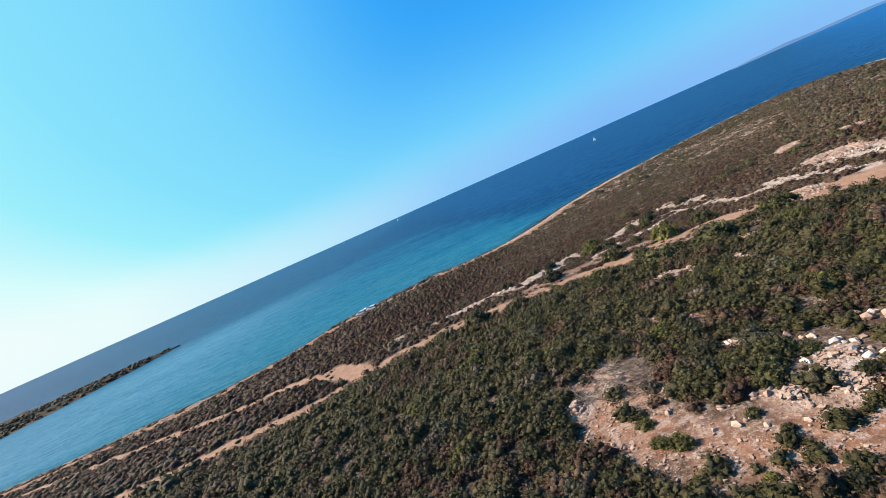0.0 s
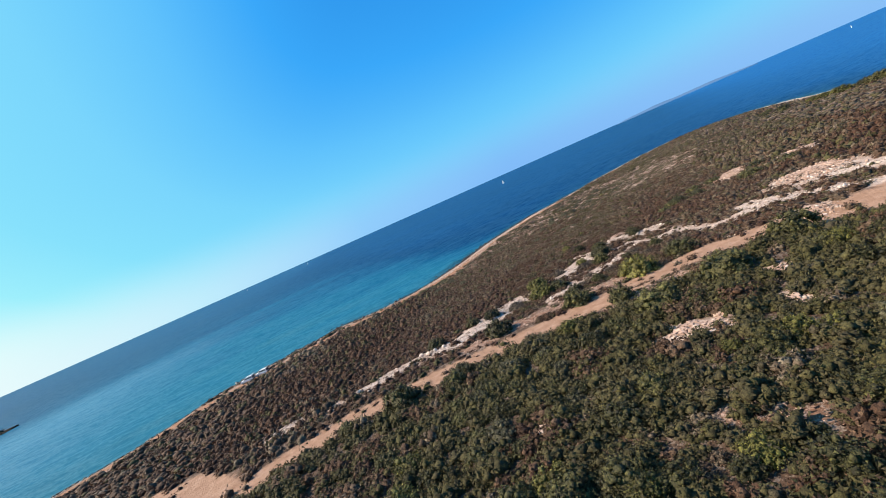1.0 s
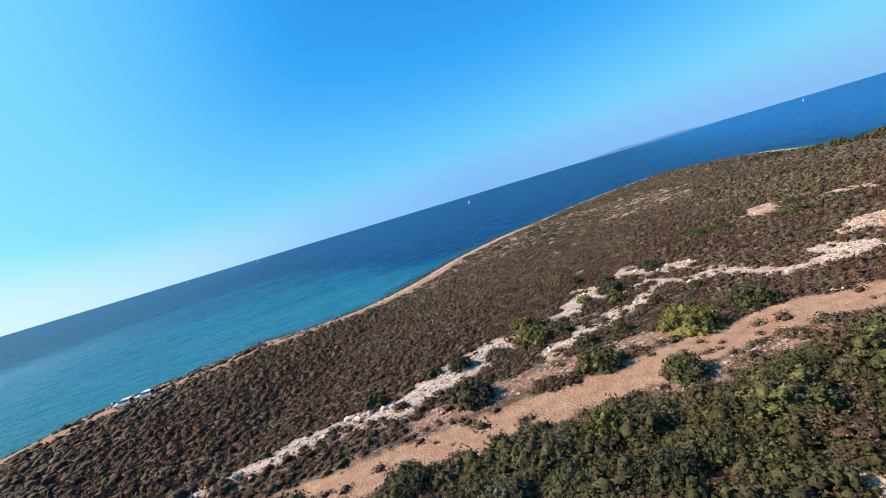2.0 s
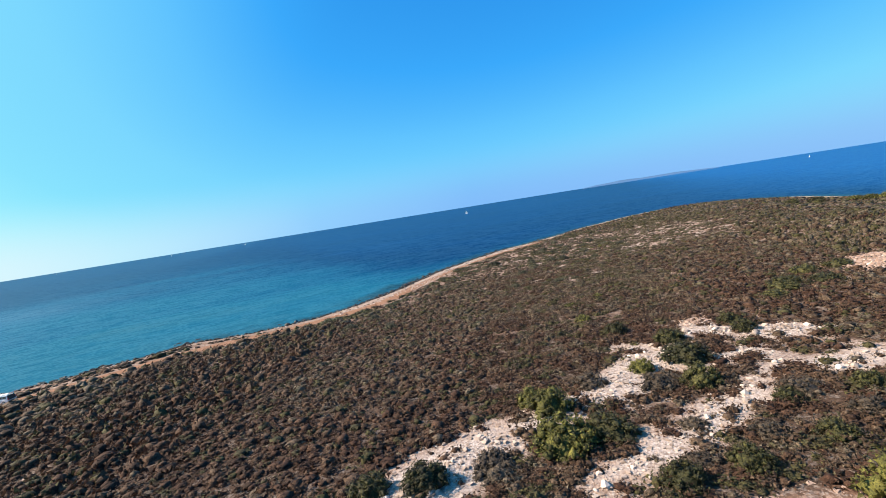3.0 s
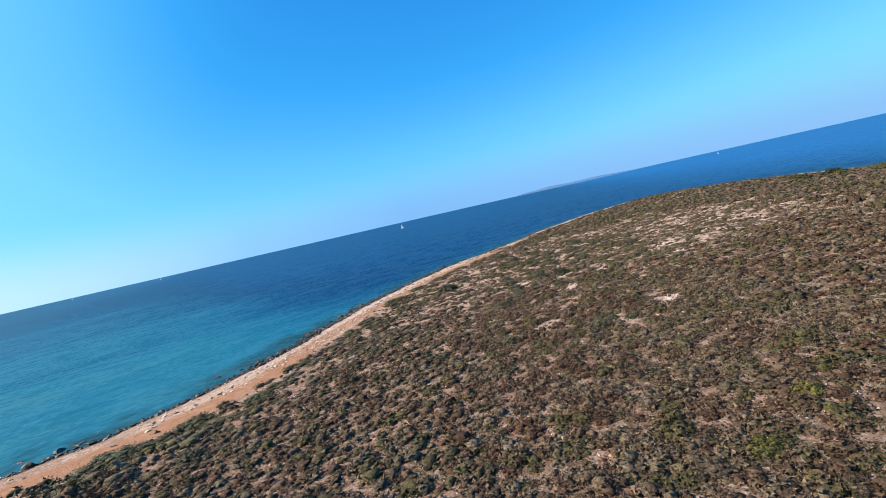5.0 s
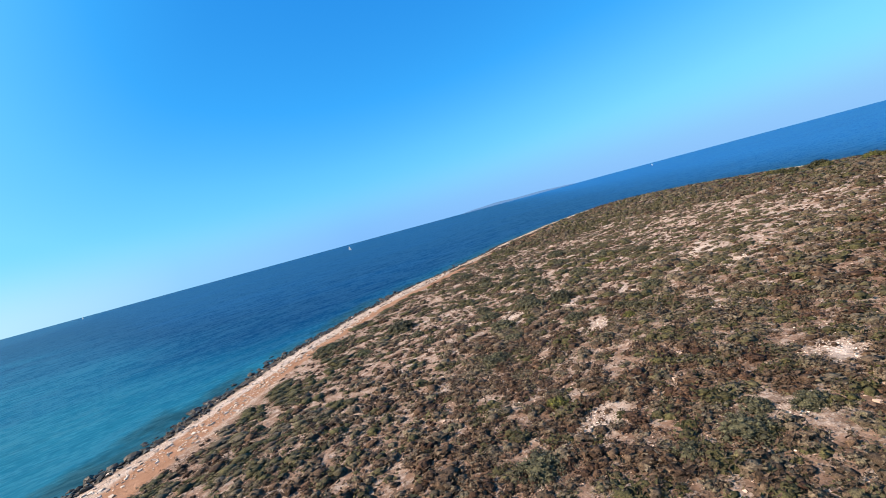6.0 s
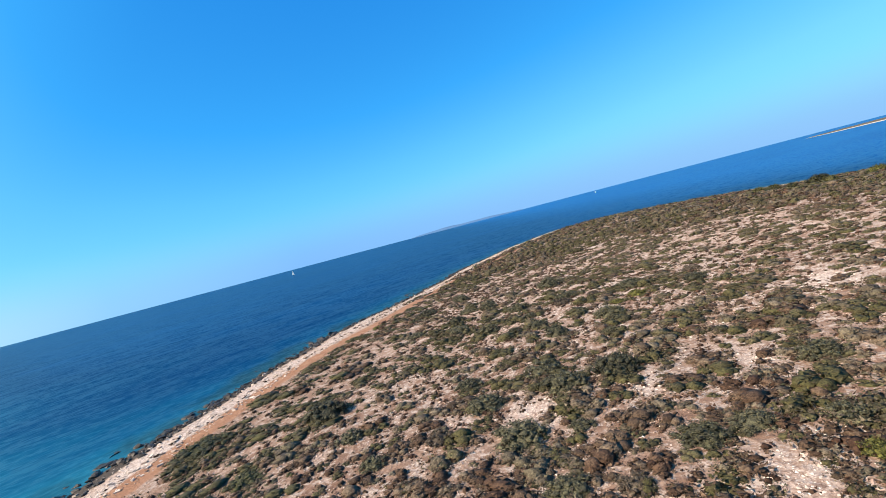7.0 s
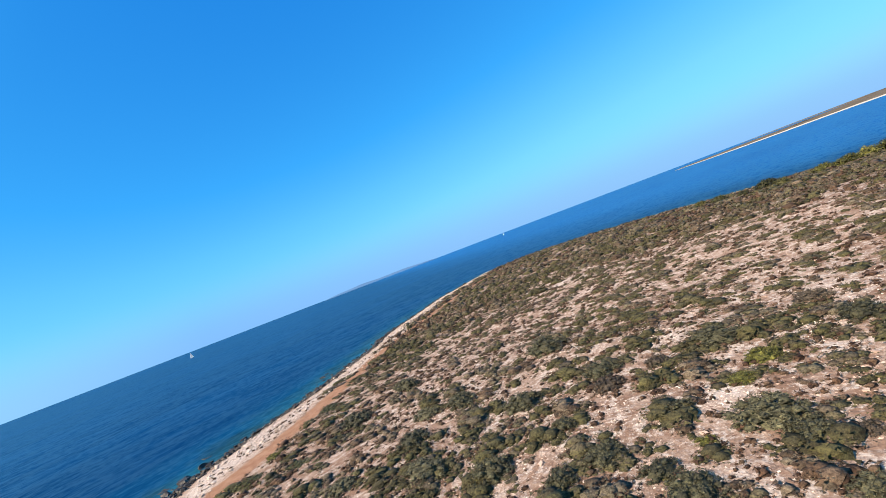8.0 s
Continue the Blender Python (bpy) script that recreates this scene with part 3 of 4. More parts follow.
def strew(name, kinds, x, y, z, r, h, tone, material, label, category):
    """One joined mesh of many small plants or stones, of kind stuff."""
    pick = RNG.randint(len(kinds), size=len(x))
    turn = RNG.rand(len(x)) * 2 * math.pi
    co, faces, tones, at = [], [], [], 0
    for k, (v, f) in enumerate(kinds):
        i = np.nonzero(pick == k)[0]
        if not len(i):
            continue
        c, s = np.cos(turn[i])[:, None], np.sin(turn[i])[:, None]
        sx = r[i] * (0.8 + 0.45 * RNG.rand(len(i)))
        px, py = v[:, 0] * sx[:, None], v[:, 1] * r[i][:, None]
        q = np.stack([px * c - py * s + x[i][:, None], px * s + py * c + y[i][:, None], v[:, 2] * h[i][:, None] + z[i][:, None]], -1)
        co.append(q.reshape(-1, 3))
        faces.append((f[None] + at + len(v) * np.arange(len(i))[:, None, None]).reshape(-1, 3))
        tones.append(np.repeat(tone[i], len(v)))
        at += len(v) * len(i)
    me = fill(bpy.data.meshes.new(name), UNIT * np.concatenate(co), np.concatenate(faces), {"tone": np.concatenate(tones)})
    me.materials.append(material)
    return tagged(new(name, me), label, category, kind="stuff")


def jitter(x0, x1, y0, y1, step):
    gx, gy = np.meshgrid(np.arange(x0, x1, step), np.arange(y0, y1, step))
    x, y = gx.ravel(), gy.ravel()
    return x + (RNG.rand(len(x)) - 0.5) * step * 1.3, y + (RNG.rand(len(x)) - 0.5) * step * 1.3


# the stretch of the plan that is passed at close range
PASS = [(4, 14), (12, 30), (18, 46), (24, 60), (33, 76), (40, 87), (48, 95), (54, 101)]


def scrub_cover(x, y):
    """Chance that a plant stands at a place, and how open the heath is there."""
    d = inland(x, y)
    gap = open_heath(x, y, d)
    clump = grain(x * 0.8 - y * 0.25, y + 0.3 * x, 1.3, 3)
    keep = np.where(gap > 0.02, np.clip(1.0 - gap * (0.82 - 3.4 * np.clip(clump - 0.38, 0, 0.5)), 0.18, 1), 1.0)
    mats = smooth(15 - d, 0, 5) * smooth(80 - x, 0, 30)
    keep = np.maximum(keep, 0.85 * mats * smooth(x, 16, 28) * smooth(grain(x, y, 2.4, 2), 0.36, 0.44))
    keep = keep * (1 - 0.85 * smooth(scree(x, y), 0.3, 0.8))
    keep = keep * (1 - 0.93 * smooth(path(x, y) + 0.6 * (grain(x, y, 1.5, 2) - 0.5), 0.25, 0.5))
    keep = keep * (1 - 0.9 * smooth(bare(x, y) + 0.7 * (grain(x, y, 1.5, 2) - 0.5), 0.25, 0.5))
    keep = keep * (1 - 0.93 * smooth(rubble(x, y) + 0.6 * (grain(x, y, 1.3, 2) - 0.5), 0.25, 0.6))
    for px, py, pr in ROCKS:
        keep = keep * smooth(np.hypot(x - px, y - py), 0.5 * pr + 0.15, pr + 0.5)
    edge = 2.6 + 2.7 * smooth(x, -3, 18) - 2.4 * smooth(x, 48, 74) + 2.6 * (grain(x, y, 4, 2) - 0.5)
    keep = keep * smooth(off_line(x, y, [(-20, 83.0), (-15.5, 83.4)]), 0.9, 2.2)  # trodden ground round the cars
    return keep * smooth(d - edge, -0.4, 1.0), gap, d


def macchia(x, y):
    """1 where tall evergreen scrub grows, on the landward side of the track."""
    line = np.interp(x, [p[0] for p in TRACK[:14]], [p[1] for p in TRACK[:14]])
    gap = 0.3 + 2.6 * smooth(x, 9, 17)  # beside the bend the scrub keeps off the track
    return smooth(line - y - gap, 0, 2.2) * smooth(36 - x, 0, 6)


def in_sight(x, y):
    """The wedge of land that the flight looks over."""
    low = np.where(x > 0, np.interp(x, [0, 10, 40, 60, 130], [-8, 2, 26, 42, 58]), 3 - 0.72 * x)
    return y > low


def heath_layer(kinds, open_kinds, step, ring, size, box, seen=True, low=1.0, lush=None):
    x, y = jitter(*box, step)
    away = off_line(x, y, PASS)
    m = (away >= ring[0]) & (away < ring[1]) & (in_sight(x, y) == seen)
    x, y = x[m], y[m]
    keep, gap, d = scrub_cover(x, y)
    # on open ground fewer and slightly smaller cushions
    broad = 1 + 0.08 * smooth(gap, 0.3, 0.75)
    mat = smooth(14 - d, 0, 5) * smooth(80 - x, 0, 30) * smooth(x, 4, 20)  # near the sea the plants spread into low green mats
    m = RNG.rand(len(x)) < keep * 0.97 * (1 - 0.6 * mat) * (1 - 0.48 * smooth(gap, 0.3, 0.75)) * (1 - 0.5 * macchia(x, y))
    x, y, gap, broad, mat = x[m], y[m], gap[m], broad[m], mat[m]
    tall = macchia(x, y)
    r = (1.2 - 0.12 * gap) * size * np.exp((0.34 + 0.16 * gap) * np.clip(RNG.randn(len(x)), -2, 1.6)) * (1 + 0.38 * tall) * broad
    h = r * (0.5 + 0.3 * RNG.rand(len(x))) * (1 - 0.38 * gap) * (1 + 0.45 * tall) * (low + (1 - low) * tall) * np.where(inland(x, y) < 5, 0.6, 1.0)
    big = mat * (RNG.rand(len(x)) < 0.48)
    r, h = r * (1 + 0.85 * big), h * (1 - 0.12 * big)
    patch = grain(x, y, 9, 3)
    # west of x = 14 the tone is lowered: backlit shade put into the colour
    tone = 0.21 + 0.62 * (patch - 0.3) + 0.2 * RNG.randn(len(x)) + 0.07 * smooth(0.45 * x + y, 55, 85) + 0.3 * gap + 0.5 * tall + 0.42 * big - 0.1 * (mat - big) - 0.13 * smooth(14 - x, 0, 18) * (1 - tall) - 0.12 * (1 - smooth(0.45 * x + y, 68, 95)) * (1 - tall)
    tone = np.where((tall > 0.4) & (RNG.rand(len(x)) < 0.5 * smooth(grain(x, y, 4, 3), 0.47, 0.6)), 0.05 + 0.3 * RNG.rand(len(x)), tone)  # brown bushes among the green
    tone = np.where(RNG.rand(len(x)) < 0.13 + 0.05 * gap, 0.8 + 0.1 * RNG.rand(len(x)), tone)
    tone = np.where((tall > 0.4) & (tone > 0.55), np.clip(tone, 0.78, 0.98), tone)
    z, tone = height(x, y) - 0.03, np.clip(tone, 0.02 + 0.3 * gap, 0.98 - 0.2 * gap)
    creeping = big > 0.25
    wide, thick = (gap > 0.5) & ~creeping, tall > 0.4
    for sel, sort, label in ((thick, lush or kinds, "tall dark green evergreen scrub growing close together"), (creeping & ~thick, CUSHION, "dark green creeping shrubs in low mats near the sea"), (~wide & ~thick & ~creeping, kinds, "low brown and olive heath shrubs covering the ground"), (wide & ~thick, open_kinds, "rounded olive and brown cushion shrubs on stony red ground")):
        if sel.any():
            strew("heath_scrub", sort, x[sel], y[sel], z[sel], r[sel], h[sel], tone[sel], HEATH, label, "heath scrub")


SPECK = [bush_kind(RNG, 1, 5, 2, 0.4, 0.95, 1) for _ in range(4)]
heath_layer(NEAR, CUSHION, 0.40, (0, 7), 0.285, (-12, 72, 0, 118), lush=LUSH)
heath_layer(MID, BROAD, 0.37, (7, 21), 0.26, (-35, 100, -4, 140), low=0.92, lush=THICKET)
heath_layer(FAR, MID, 0.46, (21, 36), 0.33, (-60, 120, -4, 145), low=1.15, lush=COPSE)
heath_layer(FARTHER, FAR, 0.62, (36, 400), 0.43, (-130, 56, 0, 145), low=1.0, lush=GROVE)
heath_layer(FARTHER, FARTHER, 0.66, (36, 400), 0.44, (56, 132, 40, 145), low=0.6)
heath_layer(SPECK, SPECK, 1.35, (0, 400), 0.7, (-150, 130, -60, 145), False)

x, y = jitter(-16, 100, 60, 136, 0.36)
away = off_line(x, y, PASS)
d = inland(x, y)
m = (RNG.rand(len(x)) < 0.75 * open_heath(x, y, d)) & (d > 3) & (path(x, y) < 0.35) & (away < 30)
x, y = x[m], y[m]
r = 0.07 + 0.17 * RNG.rand(len(x)) ** 1.5
q = jitter(24, 66, 66, 118, 0.2)
m = (RNG.rand(len(q[0])) < 0.75 * open_heath(*q, inland(*q)) * smooth(grain(*q, 1.4, 2), 0.38, 0.52)) & (path(*q) < 0.35) & (off_line(*q, PASS) < 9)
x, y, r = np.concatenate([x, q[0][m]]), np.concatenate([y, q[1][m]]), np.concatenate([r, 0.05 + 0.07 * RNG.rand(m.sum())])
strew("heath_tufts", TUFT, x, y, height(x, y) - 0.01, r, r * 0.55, 0.02 + 0.4 * RNG.rand(len(x)), HEATH, "tiny reddish-brown cushion plants on stony ground", "heath scrub")


def crown_mesh(name, rng, clumps, per, leaf, material, flat=0.75):
    """A bushy crown of many leafy clumps, about 1 m in radius, standing on z = 0."""
    v, f = clumped(rng, clumps, per, leaf, 0.78, 0.0, flat)
    me = fill(bpy.data.meshes.new(name), v, f)
    me.materials.append(material)
    return me


def stem_mesh(rng):
    """A few crooked stems that leave the ground together."""
    v, f = [], []
    for k in range(5):
        a = 2 * math.pi * (k + rng.rand() * 0.6) / 5
        for j, (q, z, w) in enumerate(((0.03, -0.12, 0.035), (0.2, 0.14, 0.026), (0.42, 0.34, 0.012))):
            for s in range(4):
                b = a + s * math.pi / 2
                v.append((q * math.cos(a) + w * math.cos(b), q * math.sin(a) + w * math.sin(b), z))
        for j in range(2):
            for s in range(4):
                p = k * 12 + j * 4
                f.append((p + s, p + (s + 1) % 4, p + 4 + (s + 1) % 4, p + 4 + s))
    me = fill(bpy.data.meshes.new("stem"), np.array(v), np.array(f))
    me.materials.append(BARK)
    return me


SHRUBS = {}
for key, mat, leaf, per, flat in (("mastic_shrub", LEAF_DARK, 0.078, 42, 0.95), ("spurge_shrub", LEAF_YELLOW, 0.07, 44, 0.85), ("olive_shrub", LEAF_OLIVE, 0.07, 44, 0.85), ("dry_shrub", LEAF_GREY, 0.06, 44, 0.75), ("creeping_shrub", LEAF_MAT, 0.06, 44, 0.5)):
    SHRUBS[key] = [(crown_mesh("crown", RNG, 34, per, leaf, mat, flat), stem_mesh(RNG)) for _ in range(5)]
SHRUB_WORDS = {"olive_shrub": "grey-green leafy cushion shrub on stony open ground", "mastic_shrub": "dark green evergreen shrub with dense rounded leafy lobes", "spurge_shrub": "yellow-green leafy shrub standing in the brown heath",
               "creeping_shrub": "dark green creeping shrub spread flat over sandy ground", "dry_shrub": "grey-brown dry twiggy cushion shrub on stony ground"}


def shrub(key, x, y, r, h=1.0):
    top = new(key)
    top.empty_display_size = 0.2
    z = float(height(np.array([x]), np.array([y]))[0])
    k = RNG.randint(5)
    top.matrix_basis = pose(x * UNIT, y * UNIT, (z - 0.04) * UNIT, 0, 0, RNG.rand() * 360) @ Matrix.Scale(UNIT, 4) @ Matrix.Diagonal((r * (0.9 + 0.3 * RNG.rand()), r * 0.95, r * h * (0.85 + 0.3 * RNG.rand()), 1))
    for name, me in zip(("crown", "stem"), SHRUBS[key][k]):
        new(name, me).parent = top
    return tagged(top, SHRUB_WORDS[key], "shrub", group=key.replace("_", " ") + "s on the heath")


# shrubs beside the track, on the stone bank and in the clearing
BY_TRACK = [(14.6, 42.5, 1.28), (8.9, 45, 1.3), (8.5, 50.4, 0.83), (4.7, 49.7, 0.99), (0.3, 40.8, 1.5), (4.5, 40.4, 1.13), (-3.4, 41.6, 0.9), (24.8, 33.6, 1.5), (23.2, 41.2, 1.1),
            (23.3, 52, 1.1), (10.1, 49.7, 0.8), (15.6, 38.4, 1.04), (19.3, 33.5, 1.7), (15.1, 34, 1.8), (16.6, 49.1, 0.97), (21.8, 49.9, 0.9), (18.3, 45.3, 0.7), (24.4, 54, 0.85),
            (16.3, 45.7, 0.8), (21.3, 44.9, 0.66), (22.6, 47.1, 0.58), (24.9, 46, 0.57), (28.7, 54.1, 0.67), (27.9, 52.7, 0.62), (24.2, 57.6, 0.7), (1.7, 18.4, 0.7), (9.7, 16.6, 0.8), (8.8, 17.2, 0.8),
            (2.0, 14.0, 0.8), (11.3, 13.9, 0.5), (9.2, 15.7, 0.75), (11.4, 16.4, 0.6), (8.8, 19.3, 1.0), (9.0, 17.8, 0.7), (8.1, 17.6, 0.9), (-0.1, 17.6, 0.9), (5.4, 24.3, 1.1), (7.5, 14.5, 0.35), (7.7, 13.2, 0.3), (5.2, 12.9, 0.28), (7.4, 10.5, 0.5)]
BY_TRACK_YELLOW = [(15.9, 51.6, 1.0), (19.8, 41.9, 1.4), (14.9, 49.3, 1.14), (21.2, 52.5, 0.66), (15.8, 52.9, 0.7), (24.6, 61.2, 0.6), (4.4, 15.2, 0.42), (4.9, 14.7, 0.45), (4.5, 16.7, 0.4), (6, 11.9, 0.25), (4.3, 12.8, 0.3)]
BY_TRACK_DRY = [(12.4, 49.7, 0.7), (21.1, 51, 0.8), (17.4, 46.2, 0.5), (19, 47.8, 0.5), (24.6, 52.4, 0.47), (18.6, 52.7, 0.8), (20.2, 46.1, 0.6), (23.4, 45.2, 0.6), (5.9, 18.9, 0.5), (3.4, 13.6, 0.3), (9.3, 12.6, 0.35), (12.3, 49.1, 0.8), (20.4, 50.7, 0.8), (23.5, 47.2, 0.8)]
# shrubs on the open heath towards the point
HEATH_GREEN = [(54.3, 95.3, 0.83), (49.2, 93.9, 0.75), (48.6, 93.2, 0.5), (47, 98.1, 0.5), (47.3, 95.9, 0.45), (46.6, 95.1, 0.59), (47.5, 100.5, 0.72), (47.9, 97.3, 0.6), (49.9, 95.9, 0.4), (53.1, 98.9, 0.75),
               (56.7, 102.7, 1.1), (49.5, 99, 0.49), (51.4, 101.4, 0.7), (52.2, 104.8, 0.75), (46.7, 92.5, 0.39), (54.1, 91.7, 0.62), (51.4, 106.2, 0.6), (52.5, 105.1, 0.6), (49.3, 105.1, 0.7), (47.5, 103.1, 0.75),
               (54.4, 117.1, 0.8), (51.8, 111.4, 0.9), (48.3, 111.6, 0.6), (47.1, 114, 0.7), (46.7, 106.4, 0.58), (55.3, 111, 0.8), (33.4, 105, 1.3), (41.1, 95.6, 0.66), (41.7, 91.5, 0.9), (43.1, 90.4, 0.9)]
HEATH_GREEN_2 = [(38.6, 91, 0.94), (39.7, 86.6, 0.56), (40.5, 85.8, 0.55), (39.9, 93.5, 0.76), (35.9, 94.6, 0.51), (33.4, 99, 0.76), (39.6, 89.6, 0.45), (36.6, 97.3, 0.6), (42.7, 93.2, 0.8), (37.1, 88.4, 0.54),
                 (37.4, 100.8, 1.1), (44.4, 85.2, 0.59), (41.2, 84.3, 0.51), (32.8, 76.3, 0.68), (31.6, 77, 0.43), (29.7, 79.7, 0.7), (34.4, 75.6, 0.44), (34.6, 86.9, 0.7), (33.8, 76.5, 0.4), (20, 68.1, 0.58),
                 (10.9, 87, 1.6), (14.5, 88, 1.1), (5.7, 84.9, 0.93), (7.6, 82.9, 0.6), (17.9, 87.9, 1.1), (11.8, 80.2, 0.87), (14.9, 75.9, 0.8), (9.8, 84.6, 0.9), (14.6, 82.6, 0.74), (4.3, 84.6, 0.8)]
HEATH_YELLOW = [(51.1, 94.5, 0.44), (52.3, 94, 0.46), (48.4, 95.1, 0.25), (49.2, 115.2, 0.4), (32.4, 81.5, 0.39), (36.3, 74.8, 0.33), (40, 83.8, 0.35), (27, 66, 0.5), (30, 66.5, 0.45)]
HEATH_DRY = [(53.1, 97, 0.46), (51.9, 98.3, 0.55), (48.5, 92.3, 0.3), (48.1, 92.8, 0.3), (56.3, 92.6, 0.55), (37.7, 93.5, 0.52), (37.7, 87.2, 0.4), (26.6, 64.3, 0.41), (21.6, 64.4, 0.36), (25.7, 66.4, 0.5)]
FLAT_GREEN = [(37.6, 57.1, 1.2), (36, 56, 1.0), (34.4, 55.5, 0.9), (41, 58, 1.0), (39, 55.5, 1.1), (43, 57, 1.0), (46, 53.6, 1.2), (42, 51, 1.2), (45, 49, 1.2)]
POINT = [(107.5, 101.6, 1.0), (103.5, 99, 1.3), (101.5, 98.6, 0.8), (100, 96.2, 1.0), (102.3, 94, 1.7), (100.5, 92.6, 1.0), (103.5, 88.6, 1.5), (104, 86.6, 1.7), (105, 84.5, 1.9), (104, 82.8, 2.0), (105.1, 105.4, 0.8),
         (103.2, 107.3, 0.7), (106, 80, 2.0), (105, 77, 2.2), (108, 74, 2.4)]
for x, y, r in BY_TRACK:
    shrub("mastic_shrub", x, y, 0.92 * r, 1.0)
for x, y, r in BY_TRACK_YELLOW:
    shrub("spurge_shrub", x, y, r, 1.0)
for x, y, r in BY_TRACK_DRY:
    shrub("dry_shrub", x, y, r, 0.85)
for x, y, r in HEATH_GREEN + HEATH_GREEN_2:
    if float(inland(np.array([x]), np.array([y]))[0]) < 10.5:
        shrub("creeping_shrub", x, y, 1.05 * r, 0.42)
    else:
        shrub("olive_shrub", x, y, r, 0.68)
for x, y, r in HEATH_YELLOW:
    shrub("spurge_shrub", x, y, r, 0.7)
for x, y, r in HEATH_DRY:
    shrub("dry_shrub", x, y, r, 0.75)
for x, y, r in FLAT_GREEN:
    shrub("mastic_shrub", x, y, r, 0.55)
for k, (x, y, r) in enumerate(POINT):
    shrub("spurge_shrub" if 6 <= k <= 9 else "mastic_shrub", x, y, 0.85 * r, 0.9)
x, y = jitter(-6, 36, 14, 41, 1.75)
m = (RNG.rand(len(x)) < 0.75 * macchia(x, y + 1.6)) & (path(x, y) < 0.02) & (bare(x, y) < 0.02) & (rubble(x + 0.8, y + 1.0) + rubble(x, y) + rubble(x - 0.8, y - 1.2) < 0.05) & (off_line(x, y, [(2, 14), (13, 30), (24, 36)]) < 15)
for px, py in zip(x[m], y[m]):
    shrub("mastic_shrub" if RNG.rand() < 0.66 else "spurge_shrub" if RNG.rand() < 0.5 else "olive_shrub", float(px), float(py), float(0.5 + 0.45 * RNG.rand()), 0.95)

# ---------------------------------------------------------------- stones
def stone_kind(rng, fine=1, cuts=5, rough=0.12, low=0.45):
    """A broken, angular block of radius 1."""
    bm = bmesh.new()
    bmesh.ops.create_icosphere(bm, subdivisions=fine, radius=1)
    v = np.array([p.co[:] for p in bm.verts])
    f = np.array([[p.index for p in face.verts] for face in bm.faces])
    bm.free()
    for _ in range(cuts):
        n = rng.randn(3)
        n /= np.linalg.norm(n)
        cut = low + 0.35 * rng.rand()
        over = np.clip(v @ n - cut, 0, None)
        v = v - over[:, None] * n
    return v * (1 + rough * rng.randn(len(v), 1)), f


def chip_kind(rng):
    """A small broken block."""
    v = np.array([(a, b, c) for a in (-1, 1) for b in (-1, 1) for c in (-1, 1)], float) * 0.72 + 0.26 * rng.randn(8, 3)
    return v, np.array([(0, 1, 3), (0, 3, 2), (4, 6, 7), (4, 7, 5), (0, 4, 5), (0, 5, 1), (2, 3, 7), (2, 7, 6), (0, 2, 6), (0, 6, 4), (1, 5, 7), (1, 7, 3)])


STONES = [stone_kind(RNG) for _ in range(6)]
BLOCKS = [stone_kind(RNG, 1, 9, 0.10, 0.42) for _ in range(8)]
CRAGS = [stone_kind(RNG, 2, 7, 0.11, 0.5) for _ in range(8)]
CHIPS = [chip_kind(RNG) for _ in range(8)]


def shard_kind(rng):
    """The part of a small sharp stone that stands out of the ground."""
    w = np.sort(2 * math.pi * (np.arange(4) + 0.7 * rng.rand(4)) / 4)
    v = [(0.6 * math.cos(a) * (0.7 + 0.6 * rng.rand()), math.sin(a) * (0.7 + 0.6 * rng.rand()), -0.3) for a in w] + [(0.3 * rng.randn(), 0.3 * rng.randn(), 0.8)]
    return np.array(v), np.array([(0, 1, 4), (1, 2, 4), (2, 3, 4), (3, 0, 4)])


SHARDS = [shard_kind(RNG) for _ in range(10)]


def strew_stones(name, kinds, x, y, r, material, label, category="stones", sink=0.1, flat=0.6):
    ob = strew(name, kinds, x, y, height(x, y) + r * sink, r, r * flat, np.zeros(len(x)), material, label, category)
    ob.data.shade_flat()
    return ob


def boulder(name, x, y, r, material, label, flat=0.7, z=None):
    v, f = (CRAGS if material == WETROCK else BLOCKS)[RNG.randint(8)]
    me = fill(bpy.data.meshes.new(name), v, f)
    me.materials.append(material)
    me.shade_flat()
    ob = new(name, me)
    z = float(height(np.array([x]), np.array([y]))[0]) if z is None else z
    ob.matrix_basis = pose(x * UNIT, y * UNIT, (z + r * flat * 0.3) * UNIT, 0, 0, RNG.rand() * 360) @ Matrix.Scale(UNIT, 4) @ Matrix.Diagonal((r * (0.8 + 0.5 * RNG.rand()), r, r * flat, 1))
    return tagged(ob, label, "rock", group=label)


for x, y, r in ROCKS:
    for k in range(3):  # each outcrop is broken into a large block and two smaller ones
        boulder("boulder", x + (0.5 * r * RNG.randn() if k else 0), y + (0.5 * r * RNG.randn() if k else 0), (0.55, 0.34, 0.24)[k] * r, PINKSTONE if r > 0.6 or x < 9 else LIMESTONE, "pale broken limestone boulder on the bare red earth")
for line, n in ((WALL_A, 60), (WALL_B, 30), (WALL_E, 14), (WALL_C, 14), (WALL_D, 24)):
    for _ in range(n):
        k = RNG.randint(len(line) - 1)
        q = RNG.rand()
        boulder("boulder", line[k][0] * (1 - q) + line[k + 1][0] * q + 0.45 * RNG.randn(), line[k][1] * (1 - q) + line[k + 1][1] * q + 0.45 * RNG.randn(),
                float(0.10 + 0.16 * RNG.rand() ** 3), LIMESTONE, "white limestone block in the tumbled stone bank")
for x, y, r in ((25.3, 38.8, 0.2), (25.7, 38.6, 0.16)):
    boulder("boulder", x, y, r, LIMESTONE, "white limestone boulder standing beside the sandy track")
